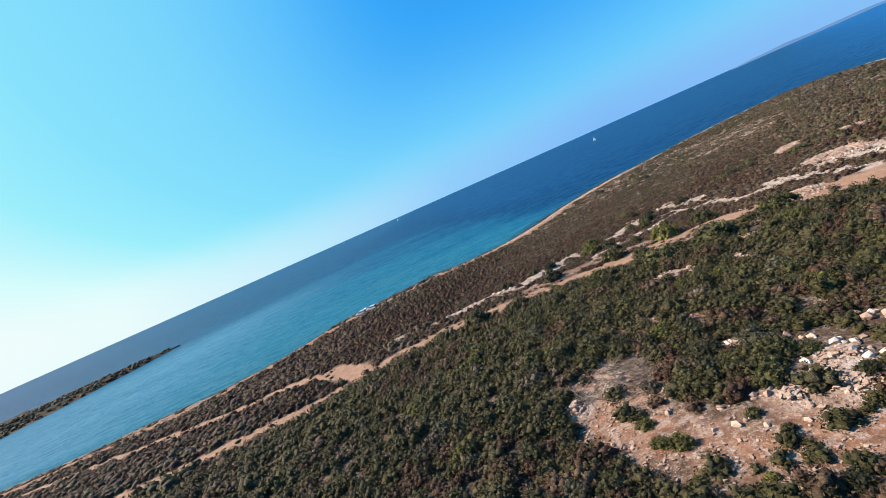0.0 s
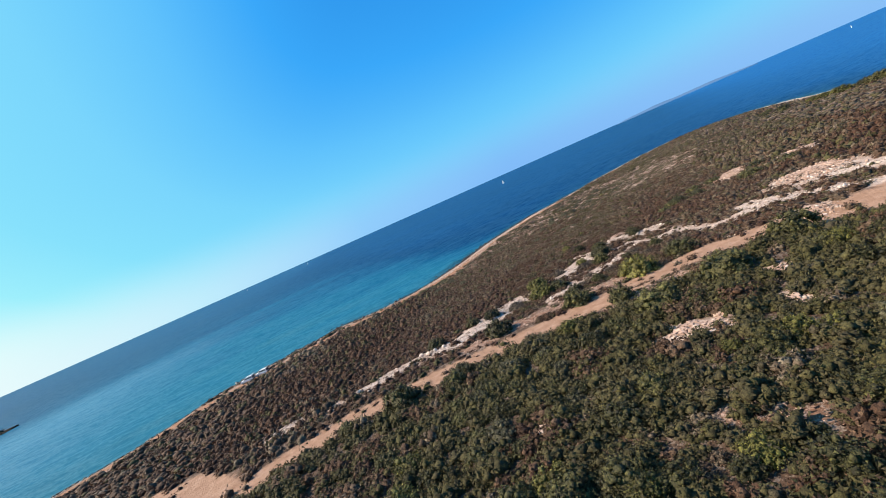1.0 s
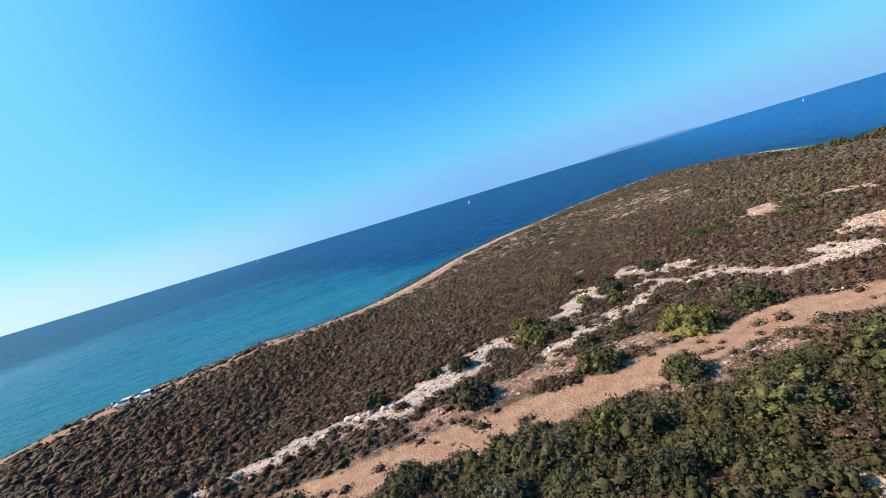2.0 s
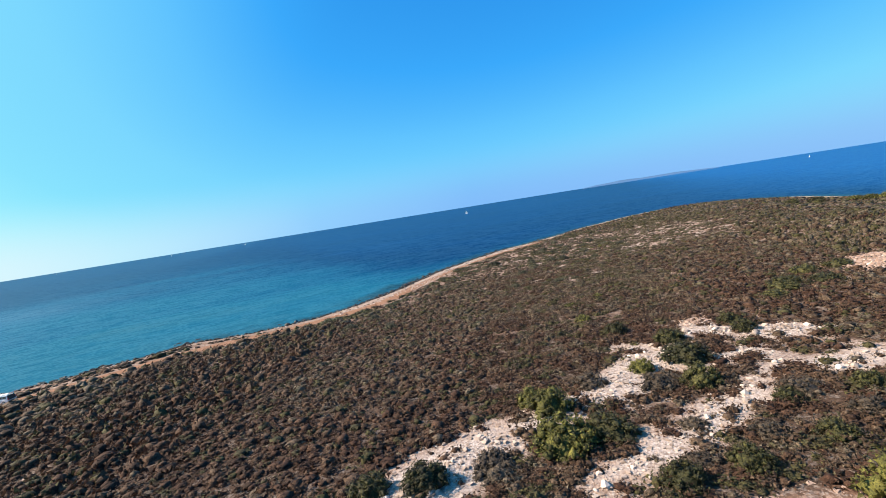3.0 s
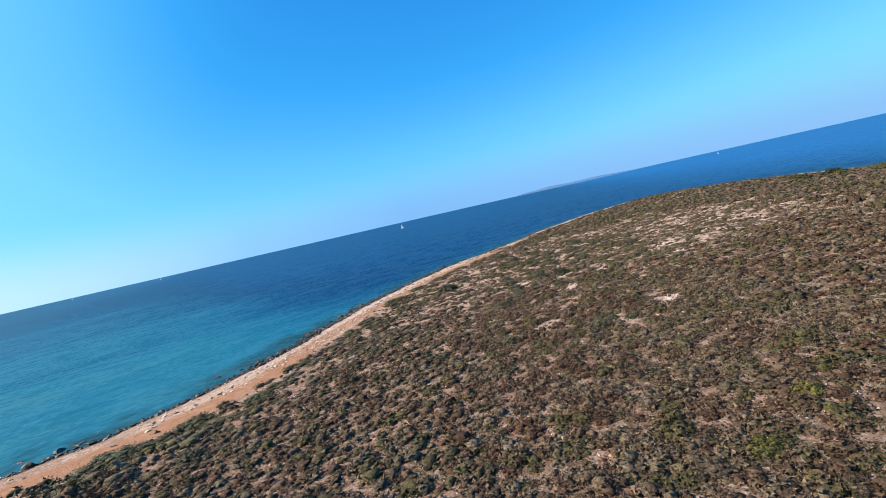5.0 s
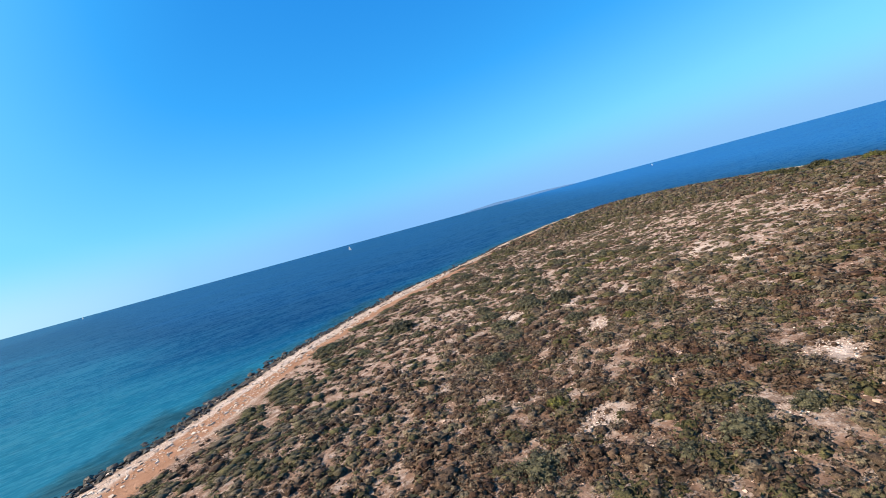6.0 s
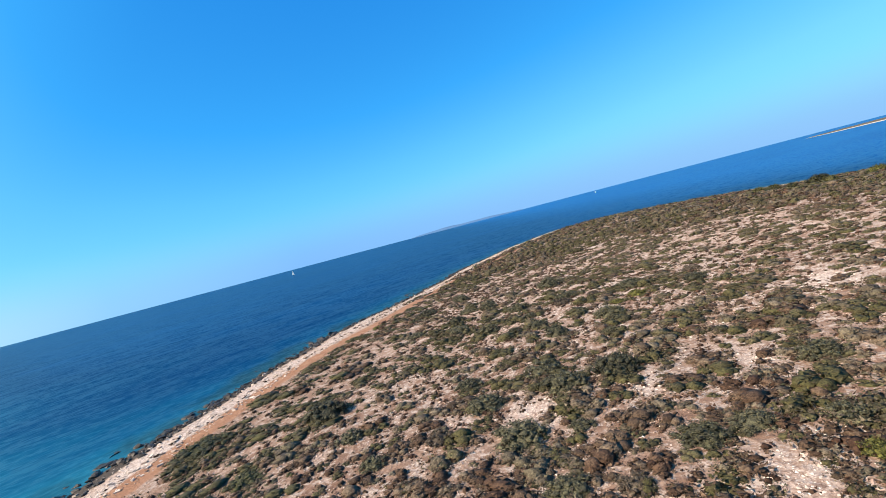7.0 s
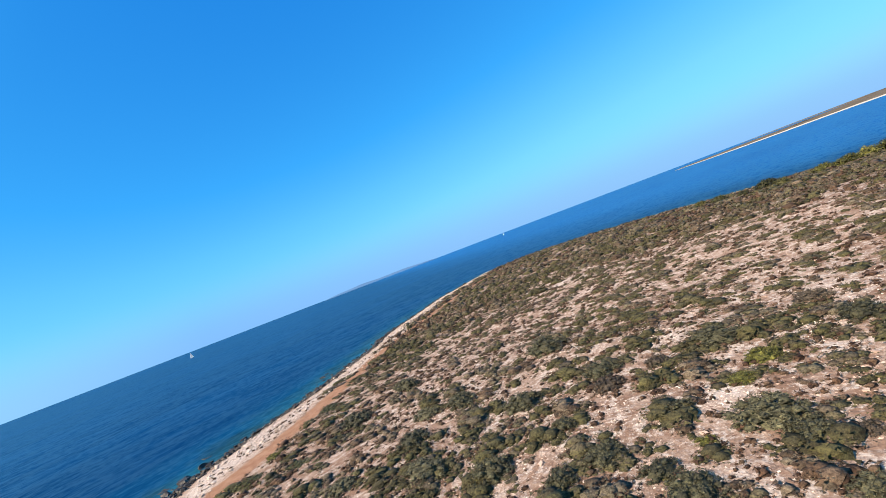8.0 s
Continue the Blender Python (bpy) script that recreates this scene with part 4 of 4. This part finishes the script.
for px, py, pr in PILES:
    for _ in range(int(7 * pr)):
        boulder("boulder", px + 0.45 * pr * RNG.randn(), py + 0.45 * pr * RNG.randn(), float(0.06 + 0.11 * RNG.rand() ** 2), LIMESTONE, "white limestone block in a heap of stones")

x = np.concatenate([px + 0.42 * pr * RNG.randn(int(190 * pr * pr)) for px, py, pr in PILES])
y = np.concatenate([py + 0.42 * pr * RNG.randn(int(190 * pr * pr)) for px, py, pr in PILES])
strew_stones("heaped_stones", CHIPS, x, y, 0.03 + 0.09 * RNG.rand(len(x)) ** 3, PINKSTONE, "heaps of white and pinkish limestone pieces", sink=0.5)
x, y = jitter(-15, 52, 8, 62, 0.145)
m = RNG.rand(len(x)) < 0.95 * smooth(rubble(x, y) + 0.5 * (grain(x, y, 1.6, 2) - 0.5), 0.2, 0.8)
x, y = x[m], y[m]
strew_stones("rubble", CHIPS, x, y, 0.02 + 0.08 * RNG.rand(len(x)) ** 4, LIMESTONE, "white limestone rubble in broken banks along the track")
x, y = jitter(-4, 24, 6, 47, 0.13)
m = RNG.rand(len(x)) < smooth(bare(x, y), 0.1, 0.6) * (0.25 + 0.75 * smooth(grain(x, y, 1.2, 3), 0.42, 0.58))
strew_stones("loose_stones", CHIPS, x[m], y[m], 0.014 + 0.075 * RNG.rand(m.sum()) ** 5, PINKSTONE, "loose pinkish stones on bare earth", flat=0.75)
x, y = jitter(-6, 74, 62, 126, 0.15)
d = inland(x, y)
gap = np.maximum(open_heath(x, y, d), 0.5 * smooth(0.45 * x + y, 60, 78))
m = (RNG.rand(len(x)) < gap * (0.18 + 0.75 * smooth(grain(x, y, 2.2, 3), 0.44, 0.56))) & (d > 3.5) & (path(x, y) < 0.4) & (off_line(x, y, PASS) < 20)
strew_stones("limestone_stones", SHARDS, x[m], y[m], 0.02 + 0.055 * RNG.rand(m.sum()) ** 5, PINKSTONE, "white limestone stones scattered between the heath shrubs", flat=0.5)
x, y = jitter(28, 64, 70, 112, 0.11)
m = (RNG.rand(len(x)) < np.maximum(scree(x, y), 0.25 * open_heath(x, y, inland(x, y)) * smooth(grain(x, y, 1.9, 3), 0.5, 0.6))) & (off_line(x, y, PASS) < 10)
strew_stones("limestone_gravel", SHARDS, x[m], y[m], 0.02 + 0.045 * RNG.rand(m.sum()) ** 3, LIMESTONE, "patches of small white limestone fragments on red earth", flat=0.5)
x, y = jitter(-10, 60, 50, 100, 1.1)
m = (RNG.rand(len(x)) < 0.5 * smooth(grain(x, y, 3, 2), 0.5, 0.62)) & (path(x, y) < 0.2)
strew_stones("limestone_stones", CHIPS, x[m], y[m], 0.03 + 0.06 * RNG.rand(m.sum()) ** 2, PINKSTONE, "pale limestone stones lying among brown heath")
x, y = jitter(-60, 125, 68, 147, 0.24)
d = inland(x, y)
m = (d > 0.5) & (d < 6.2) & (RNG.rand(len(x)) < np.maximum(0.9 * shingle(x, y, d), 0.15 * (d < 2.5)))
strew_stones("shore_pebbles", CHIPS, x[m], y[m], 0.03 + 0.10 * RNG.rand(m.sum()) ** 4, LIMESTONE, "pale weathered stones along the top of the shore")
x, y = jitter(-60, 112, 64, 147, 0.36)
d = inland(x, y)
m = (d > -0.6 - 2.2 * smooth(grain(x, y, 5, 2), 0.46, 0.62)) & (d < 1.0 + 0.9 * smooth(x, 10, 30) - 1.6 * smooth(x, 70, 90)) & (RNG.rand(len(x)) < 0.4 + 0.6 * smooth(grain(x, y, 6, 2), 0.40, 0.53))
strew_stones("shore_rocks", STONES, x[m], y[m], 0.08 + 0.2 * RNG.rand(m.sum()) ** 2.5, WETROCK, "dark wet rocks at the waterline", sink=0.25, flat=0.62)
x, y = jitter(-40, 110, 72, 146, 1.15)
d = inland(x, y)
m = (d > -2.4) & (d < 0.6) & (RNG.rand(len(x)) < 0.9 * smooth(grain(x, y, 7, 2), 0.48, 0.6))
for px, py in zip(x[m], y[m]):
    boulder("shore_rock", float(px), float(py), float(0.18 + 0.34 * RNG.rand() ** 1.5), WETROCK, "dark wet rock standing in the edge of the sea", 0.6)


def brushwood(x, y, reach, n, label):
    """A heap of cut dead branches, each a thin crooked tapering stick with side twigs."""
    rng = np.random.RandomState(5)
    v, f = [], []

    def stick(a, b, w):
        mid = (a + b) / 2 + 0.12 * np.linalg.norm(b - a) * rng.randn(3) * np.array([1, 1, 0.4])
        at = len(v)
        way_ = (b - a) / np.linalg.norm(b - a)
        side = np.cross(way_, (0, 0, 1.0))
        side /= np.linalg.norm(side)
        up = np.cross(side, way_)
        for p, k in ((a, 1.0), (mid, 0.75), (b, 0.3)):
            v.extend([p + w * k * side, p + w * k * (up - 0.5 * side), p - w * k * (up + 0.5 * side)])
        for r in (0, 3):
            for i in range(3):
                j = (i + 1) % 3
                f.extend([(at + r + i, at + r + j, at + r + 3 + j), (at + r + i, at + r + 3 + j, at + r + 3 + i)])
        return mid

    for _ in range(n):
        q, w = reach * math.sqrt(rng.rand()), 2 * math.pi * rng.rand()
        px, py = x + q * math.cos(w), y + q * math.sin(w)
        z = float(height(np.array([px]), np.array([py]))[0]) + 0.04 + 0.32 * (1 - q / reach) * rng.rand()
        turn, long = 2 * math.pi * rng.rand(), 0.35 + 0.5 * rng.rand()
        a = np.array([px, py, z])
        b = a + long * np.array([math.cos(turn), math.sin(turn), 0.35 * rng.randn() + 0.1])
        mid = stick(a, b, 0.016)
        for _ in range(4):
            stick(mid, b + 0.28 * rng.randn(3) * np.array([1, 1, 0.6]), 0.007)
    me = fill(bpy.data.meshes.new("brushwood"), UNIT * np.array(v), np.array(f))
    me.materials.append(LEAF_ASH)
    return tagged(new("brushwood", me), label, "brushwood")


brushwood(5.6, 20.6, 1.5, 170, "grey heap of dead cut branches on bare earth")
brushwood(3.4, 20.5, 0.7, 40, "small bleached pile of dead branches beside the scrub")

# ---------------------------------------------------------------- far land and boats
def far_scrub(name, lo, hi):
    m = Mat(name, 0.95, 0.1)
    return m.color(m.ramp(m.math("ADD", m.math("MULTIPLY", m.noise(0.5, 6, 0.75), 0.6), m.math("MULTIPLY", m.noise(0.03, 3), 0.4)), [(0.35, lo), (0.65, hi)])).m


SPIT = far_scrub("spit_scrub", (0.01, 0.0087, 0.0056), (0.0281, 0.0225, 0.015))
FARSCRUB = far_scrub("far_scrub", (0.0624, 0.0499, 0.0343), (0.1186, 0.0936, 0.0655))
# no scrub colour: the blue haze of distance is painted into the base colour
HAZE = far_scrub("hazy_hills", (0.053, 0.1186, 0.2246), (0.0624, 0.131, 0.2434))
SAND = far_scrub("pale_sand", (0.312, 0.2746, 0.2246), (0.4243, 0.3869, 0.337))
REDEARTH = far_scrub("red_shore", (0.0499, 0.0343, 0.0262), (0.1061, 0.0686, 0.0499))


def headland(name, line, widths, heights, materials, label, edge=0.06, seed=3, berm=0.13):
    """A low tongue of land: along the line, its near shore; widths run back from it."""
    rng = np.random.RandomState(seed)
    across = [0, edge * 0.4, edge, 0.16, 0.35, 0.55, 0.75, 0.92, 1.0]
    rise = [-0.4, 0.5 * berm, berm, max(0.6, berm), 1.0, 0.95, 0.9, 0.7, -0.4]
    n = 90
    at = np.linspace(0, len(line) - 1, n)
    k = np.arange(len(line))
    px, py = np.interp(at, k, [p[0] for p in line]), np.interp(at, k, [p[1] for p in line])
    w, h = np.interp(at, k, widths), np.interp(at, k, heights)
    tx, ty = np.gradient(px), np.gradient(py)
    s = np.hypot(tx, ty)
    nx, ny = ty / s, -tx / s
    co = []
    for a, r in zip(across, rise):
        wob = 1 + 0.25 * (rng.rand(n) - 0.5)
        co.append(np.stack([px + nx * w * a, py + ny * w * a, np.where(r > 0, h * r * wob, -0.8)], 1))
    m = len(across)
    co = UNIT * np.stack(co, 1).reshape(-1, 3)
    q = (np.arange(n - 1)[:, None] * m + np.arange(m - 1)).ravel()
    me = fill(bpy.data.meshes.new(name), co, np.stack([q, q + m, q + m + 1, q + 1], 1))
    for mt in materials:
        me.materials.append(mt)
    me.polygons.foreach_set("material_index", np.tile([1, 1, 0, 0, 0, 0, 0, 0][: m - 1], n - 1).astype(np.int32))
    return tagged(new(name, me), label, "headland", kind="structure")


headland("headland_west", [(-131, 213), (-138, 190), (-150, 165), (-165, 145), (-200, 105), (-260, 60)], [1, 28, 55, 95, 120, 130], [0.5, 2.0, 2.8, 3.2, 3.5, 3.5],
         (SPIT, REDEARTH), "low scrub-covered tongue of land with a red shore", 0.06)
x, y = jitter(-330, -128, 60, 214, 1.9)
back = off_line(x, y, [(-131, 213), (-138, 190), (-150, 165), (-165, 145), (-200, 105), (-260, 60)])
deep = np.interp(y, [60, 105, 145, 165, 190, 213], [130, 120, 95, 55, 28, 1])
edge_x = np.interp(y, [60, 105, 145, 165, 190, 213], [-260, -200, -165, -150, -138, -131])
m = (x < edge_x - 1.5) & (back < 0.85 * deep) & (back > 2.0) & (RNG.rand(len(x)) < 0.8)
x, y = x[m], y[m]
r = 0.9 + 1.0 * RNG.rand(len(x))
strew("headland_scrub", FARTHER, x, y, np.interp(y, [60, 105, 145, 165, 190, 213], [3.5, 3.5, 3.2, 2.8, 2.0, 0.5]) * np.interp(back[m] / deep[m], [0, 0.06, 0.16, 0.35, 0.55, 0.75, 0.92], [0, 0.13, 0.6, 1.0, 0.95, 0.9, 0.7]) - 0.1, r, 0.55 * r, 0.1 + 0.8 * RNG.rand(len(x)), HEATH, "dark low scrub covering the tongue of land", "heath scrub")
headland("headland_east", [(300, -300), (400, -150), (500, -40), (565, 8), (610, 32), (645, 75), (690, 130), (760, 175), (875, 224)], [900, 900, 900, 900, 900, 900, 750, 450, 30], [6.0, 6.0, 6.0, 6.0, 5.8, 5.4, 4.4, 2.8, 0.9],
         (FARSCRUB, SAND), "long low far shore with a pale sandy beach", 0.008, berm=0.16)
headland("headland_far", [(1640, -260), (1700, -160), (1760, -60), (1790, 40), (1800, 165)], [500, 420, 300, 180, 20], [3.0, 3.0, 2.6, 2.0, 1.0],
         (FARSCRUB, FARSCRUB), "distant low brown shore on the horizon", 0.02, berm=0.7)


def hills(name, bearing0, bearing1, far, tall, seed, label):
    """Hazy hills on the horizon between two bearings, in degrees clockwise from +y."""
    rng = np.random.RandomState(seed)
    n = 60
    b = np.radians(np.linspace(bearing0, bearing1, n))
    u = np.linspace(0, 1, n)
    shape = tall * (np.sin(math.pi * u) ** 0.6) * (0.45 + 0.75 * grain(u * 9 + seed, u * 0 + seed, 2.2, 4))
    rows = []
    for k, (q, r) in enumerate(((far, -0.02), (far + 60, 0.6), (far + 140, 1.0), (far + 260, -0.02))):
        rows.append(np.stack([np.sin(b) * q, np.cos(b) * q, shape * r - (1.5 if r < 0 else 0)], 1))
    co = np.stack(rows, 1).reshape(-1, 3)
    q = (np.arange(n - 1)[:, None] * 4 + np.arange(3)).ravel()
    me = fill(bpy.data.meshes.new(name), co, np.stack([q, q + 4, q + 5, q + 1], 1))
    me.materials.append(HAZE)
    return tagged(new(name, me), label, "hills", kind="structure")


hills("hills_north", 36.4, 50.5, 4500, 26, 2, "pale blue hazy hills beyond the sea")

CLOTH = Mat("sailcloth", 0.8, 0.1)
CLOTH.color((0.85, 0.85, 0.83))
seen_through = CLOTH.n.new("ShaderNodeBsdfTranslucent")
seen_through.inputs["Color"].default_value = (0.85, 0.85, 0.83, 1)
both = CLOTH.n.new("ShaderNodeMixShader")
CLOTH.put(CLOTH.b.outputs[0], both.inputs[1])
CLOTH.put(seen_through.outputs[0], both.inputs[2])
CLOTH.put(both.outputs[0], CLOTH.n["Material Output"].inputs["Surface"])
WHITE = Mat("white_paint", 0.4, 0.5)
WHITE.color(WHITE.mix(WHITE.noise(0.8, 3), (0.78, 0.78, 0.77), (0.85, 0.85, 0.84)))
ALLOY = Mat("mast_alloy", 0.35, 0.5)
ALLOY.color(ALLOY.mix(ALLOY.noise(2.0, 3), (0.5, 0.5, 0.5), (0.6, 0.6, 0.61)))


def part(name, bm, material, parent, label=""):
    me = bpy.data.meshes.new(name)
    bm.to_mesh(me)
    bm.free()
    me.materials.append(material.m)
    ob = new(name, me)
    ob.parent = parent
    return tagged(ob, label)


def sail_mesh(corners, belly):
    bm = bmesh.new()
    a, b, c = (Vector(p) for p in corners)
    rows = []
    for i in range(7):
        u = i / 6
        rows.append([bm.verts.new((a.lerp(c, u)).lerp(b.lerp(c, u), j / 4) + Vector((0, belly * math.sin(math.pi * j / 4) * (1 - u), 0))) for j in range(5)])
    for r, s in zip(rows[:-1], rows[1:]):
        for j in range(4):
            bm.faces.new((r[j], r[j + 1], s[j + 1], s[j]))
    bmesh.ops.remove_doubles(bm, verts=bm.verts, dist=0.001)
    bmesh.ops.solidify(bm, geom=bm.faces[:], thickness=0.04)
    return bm


def sailboat(x, y, turn, size):
    top = new("sailboat")
    top.matrix_basis = pose(x, y, 0, 0, 4, turn) @ Matrix.Scale(size, 4)
    bm = bmesh.new()
    rings = []
    for u, w, deck, keel in ((-5, 1.2, 1.0, -0.1), (-3, 1.65, 0.95, -0.4), (0, 1.8, 1.0, -0.5), (3, 1.2, 1.15, -0.4), (5.6, 0.06, 1.35, 0.2)):
        rings.append([bm.verts.new(p) for p in ((u, -w, deck), (u, -w * 0.75, 0.1), (u, 0, keel), (u, w * 0.75, 0.1), (u, w, deck))])
    for r, s in zip(rings[:-1], rings[1:]):
        for j in range(4):
            bm.faces.new((r[j], s[j], s[j + 1], r[j + 1]))
        bm.faces.new((r[4], s[4], s[0], r[0]))
    bm.faces.new(rings[0])
    part("hull", bm, WHITE, top)
    bm = bmesh.new()
    bmesh.ops.create_cone(bm, cap_ends=True, segments=8, radius1=0.09, radius2=0.05, depth=13, matrix=Matrix.Translation((0.8, 0, 7.4)))
    part("mast", bm, ALLOY, top, "slim grey mast")
    bm = bmesh.new()
    bmesh.ops.create_cone(bm, cap_ends=True, segments=8, radius1=0.07, radius2=0.06, depth=5, matrix=pose(-1.8, 0, 1.9, 0, 90, 0))
    part("boom", bm, ALLOY, top)
    part("mainsail", sail_mesh(((0.7, 0, 2.0), (-4.2, 0.3, 2.0), (0.7, 0, 13.6)), 0.5), CLOTH, top, "white mainsail")
    part("foresail", sail_mesh(((5.3, 0, 1.5), (0.9, -0.5, 1.8), (0.9, 0, 12.0)), -0.5), CLOTH, top, "white foresail")
    return tagged(top, "small white sailing boat under sail on open sea", "sailboat", group="sailing boats offshore")


def at_bearing(b, far):
    return far * math.sin(radians(b)), far * math.cos(radians(b))


for b, far, turn, size in ((21.9, 1150, 200, 0.75), (-3.7, 2300, 30, 0.6), (57.0, 2000, 60, 0.65), (-11.0, 2600, 20, 0.5), (-20.5, 2900, 100, 0.5)):
    sailboat(*at_bearing(b, far), turn, size)


# ---------------------------------------------------------------- parked cars
CARPAINT = Mat("white_car_paint", 0.25, 0.5)
CARPAINT.color(CARPAINT.mix(CARPAINT.noise(1.5, 4), (0.70, 0.70, 0.69), (0.80, 0.80, 0.79)))
GLASS = Mat("tinted_glass", 0.06, 0.6)
GLASS.color((0.015, 0.018, 0.02))
RUBBER = Mat("tyre_rubber", 0.85, 0.2)
RUBBER.color(RUBBER.mix(RUBBER.noise(9, 4), (0.015, 0.015, 0.015), (0.035, 0.033, 0.03)))
TRIM = Mat("black_trim", 0.6, 0.3)
TRIM.color(TRIM.mix(TRIM.noise(7, 3), (0.02, 0.02, 0.02), (0.04, 0.04, 0.04)))
LENS = Mat("lamp_lens", 0.15, 0.5)
LENS.color((0.45, 0.05, 0.04))


def prism(outline, half, inset=0.0):
    """A closed side outline (x, z), given width; the upper part leans in by inset."""
    bm = bmesh.new()
    low = min(z for _, z in outline)
    tall = max(z for _, z in outline) - low
    rows = []
    for side in (-1, 1):
        rows.append([bm.verts.new((x, side * (half - inset * (z - low) / tall), z)) for x, z in outline])
    bm.faces.new(rows[0])
    bm.faces.new(rows[1][::-1])
    n = len(outline)
    for k in range(n):
        bm.faces.new((rows[0][k], rows[1][k], rows[1][(k + 1) % n], rows[0][(k + 1) % n]))
    bmesh.ops.recalc_face_normals(bm, faces=bm.faces)
    bmesh.ops.bevel(bm, geom=bm.edges[:], offset=0.04, segments=2, affect="EDGES")
    return bm


def box(x, y, z, a, b, c, turn=None):
    bm = bmesh.new()
    bmesh.ops.create_cube(bm, size=1, matrix=Matrix.Translation((x, y, z)) @ (turn or Matrix()) @ Matrix.Diagonal((a, b, c, 1)))
    bmesh.ops.bevel(bm, geom=bm.edges[:], offset=min(a, b, c) * 0.2, segments=1, affect="EDGES")
    return bm


def off_roader(x, y, turn, label):
    """A boxy five-door car, nose along +x, with its tailgate raised."""
    top = new("car")
    z = float(height(np.array([x]), np.array([y]))[0])
    top.matrix_basis = pose(x * UNIT, y * UNIT, z * UNIT, 0, 0, turn) @ Matrix.Scale(0.9, 4)
    part("body", prism([(-2.15, 0.45), (-2.2, 0.95), (2.05, 0.98), (2.2, 0.8), (2.2, 0.42)], 0.9), CARPAINT, top)
    part("bonnet", prism([(0.95, 0.97), (1.05, 1.08), (2.0, 1.02), (2.08, 0.95)], 0.82, 0.05), CARPAINT, top)
    part("cabin", prism([(-2.15, 0.96), (-1.98, 1.68), (-1.7, 1.76), (0.2, 1.74), (1.0, 1.05), (1.05, 0.96)], 0.86, 0.12), CARPAINT, top)
    part("roof_rail", box(-0.8, -0.66, 1.79, 1.9, 0.04, 0.05), TRIM, top)
    part("roof_rail", box(-0.8, 0.66, 1.79, 1.9, 0.04, 0.05), TRIM, top)
    for side in (-1, 1):
        tilt = pose(0, 0, 0, side * 9.5, 0, 0)
        for px, w in ((-1.55, 0.62), (-0.72, 0.82), (0.12, 0.62)):
            part("side_window", box(px, side * 0.815, 1.36, w, 0.03, 0.42, tilt), GLASS, top, "dark tinted window")
    part("windscreen", box(0.63, 0, 1.42, 0.03, 1.34, 0.62, pose(0, 0, 0, 0, -49, 0)), GLASS, top, "dark windscreen")
    # solid black panel painted as the shade inside the open tailgate
    part("load_shade_panel", box(-2.12, 0, 1.2, 0.08, 1.4, 0.8, pose(0, 0, 0, 0, 12, 0)), TRIM, top, "black panel for the shade inside the open load space")
    gate = part("tailgate", box(-2.45, 0, 1.95, 1.0, 1.4, 0.07, pose(0, 0, 0, 0, 24, 0)), CARPAINT, top, "raised tailgate")
    part("rear_window", box(-2.4, 0, 2.02, 0.5, 1.1, 0.03, pose(0, 0, 0, 0, 24, 0)), GLASS, gate, "dark rear window")
    part("front_bumper", box(2.2, 0, 0.55, 0.16, 1.7, 0.26), TRIM, top)
    part("rear_bumper", box(-2.24, 0, 0.55, 0.14, 1.7, 0.26), TRIM, top)
    for side in (-1, 1):
        part("headlight", box(2.14, side * 0.68, 0.84, 0.12, 0.32, 0.16), GLASS, top)
        part("tail_light", box(-2.2, side * 0.78, 1.05, 0.06, 0.14, 0.3), LENS, top, "red tail light")
        part("mirror", box(0.72, side * 0.98, 1.14, 0.12, 0.2, 0.16), TRIM, top)
        for px in (-1.35, 1.4):
            bm = bmesh.new()
            bmesh.ops.create_cone(bm, cap_ends=True, segments=20, radius1=0.36, radius2=0.36, depth=0.24, matrix=pose(px, side * 0.8, 0.35, 90, 0, 0))
            bmesh.ops.bevel(bm, geom=bm.edges[:], offset=0.03, segments=1, affect="EDGES")
            tyre = part("wheel", bm, RUBBER, top, "black tyre")
            bm = bmesh.new()
            bmesh.ops.create_cone(bm, cap_ends=True, segments=16, radius1=0.21, radius2=0.19, depth=0.06, matrix=pose(px, side * 0.92, 0.35, 90, 0, 0))
            part("rim", bm, ALLOY, tyre, "grey alloy rim")
    return tagged(top, label, "car", group="cars parked on the coast path")


off_roader(-16.6, 83.5, 160, "white off-road car with raised tailgate parked on the coast path")
off_roader(-18.75, 83.3, 166, "white off-road car parked nose to tail beside the sea")
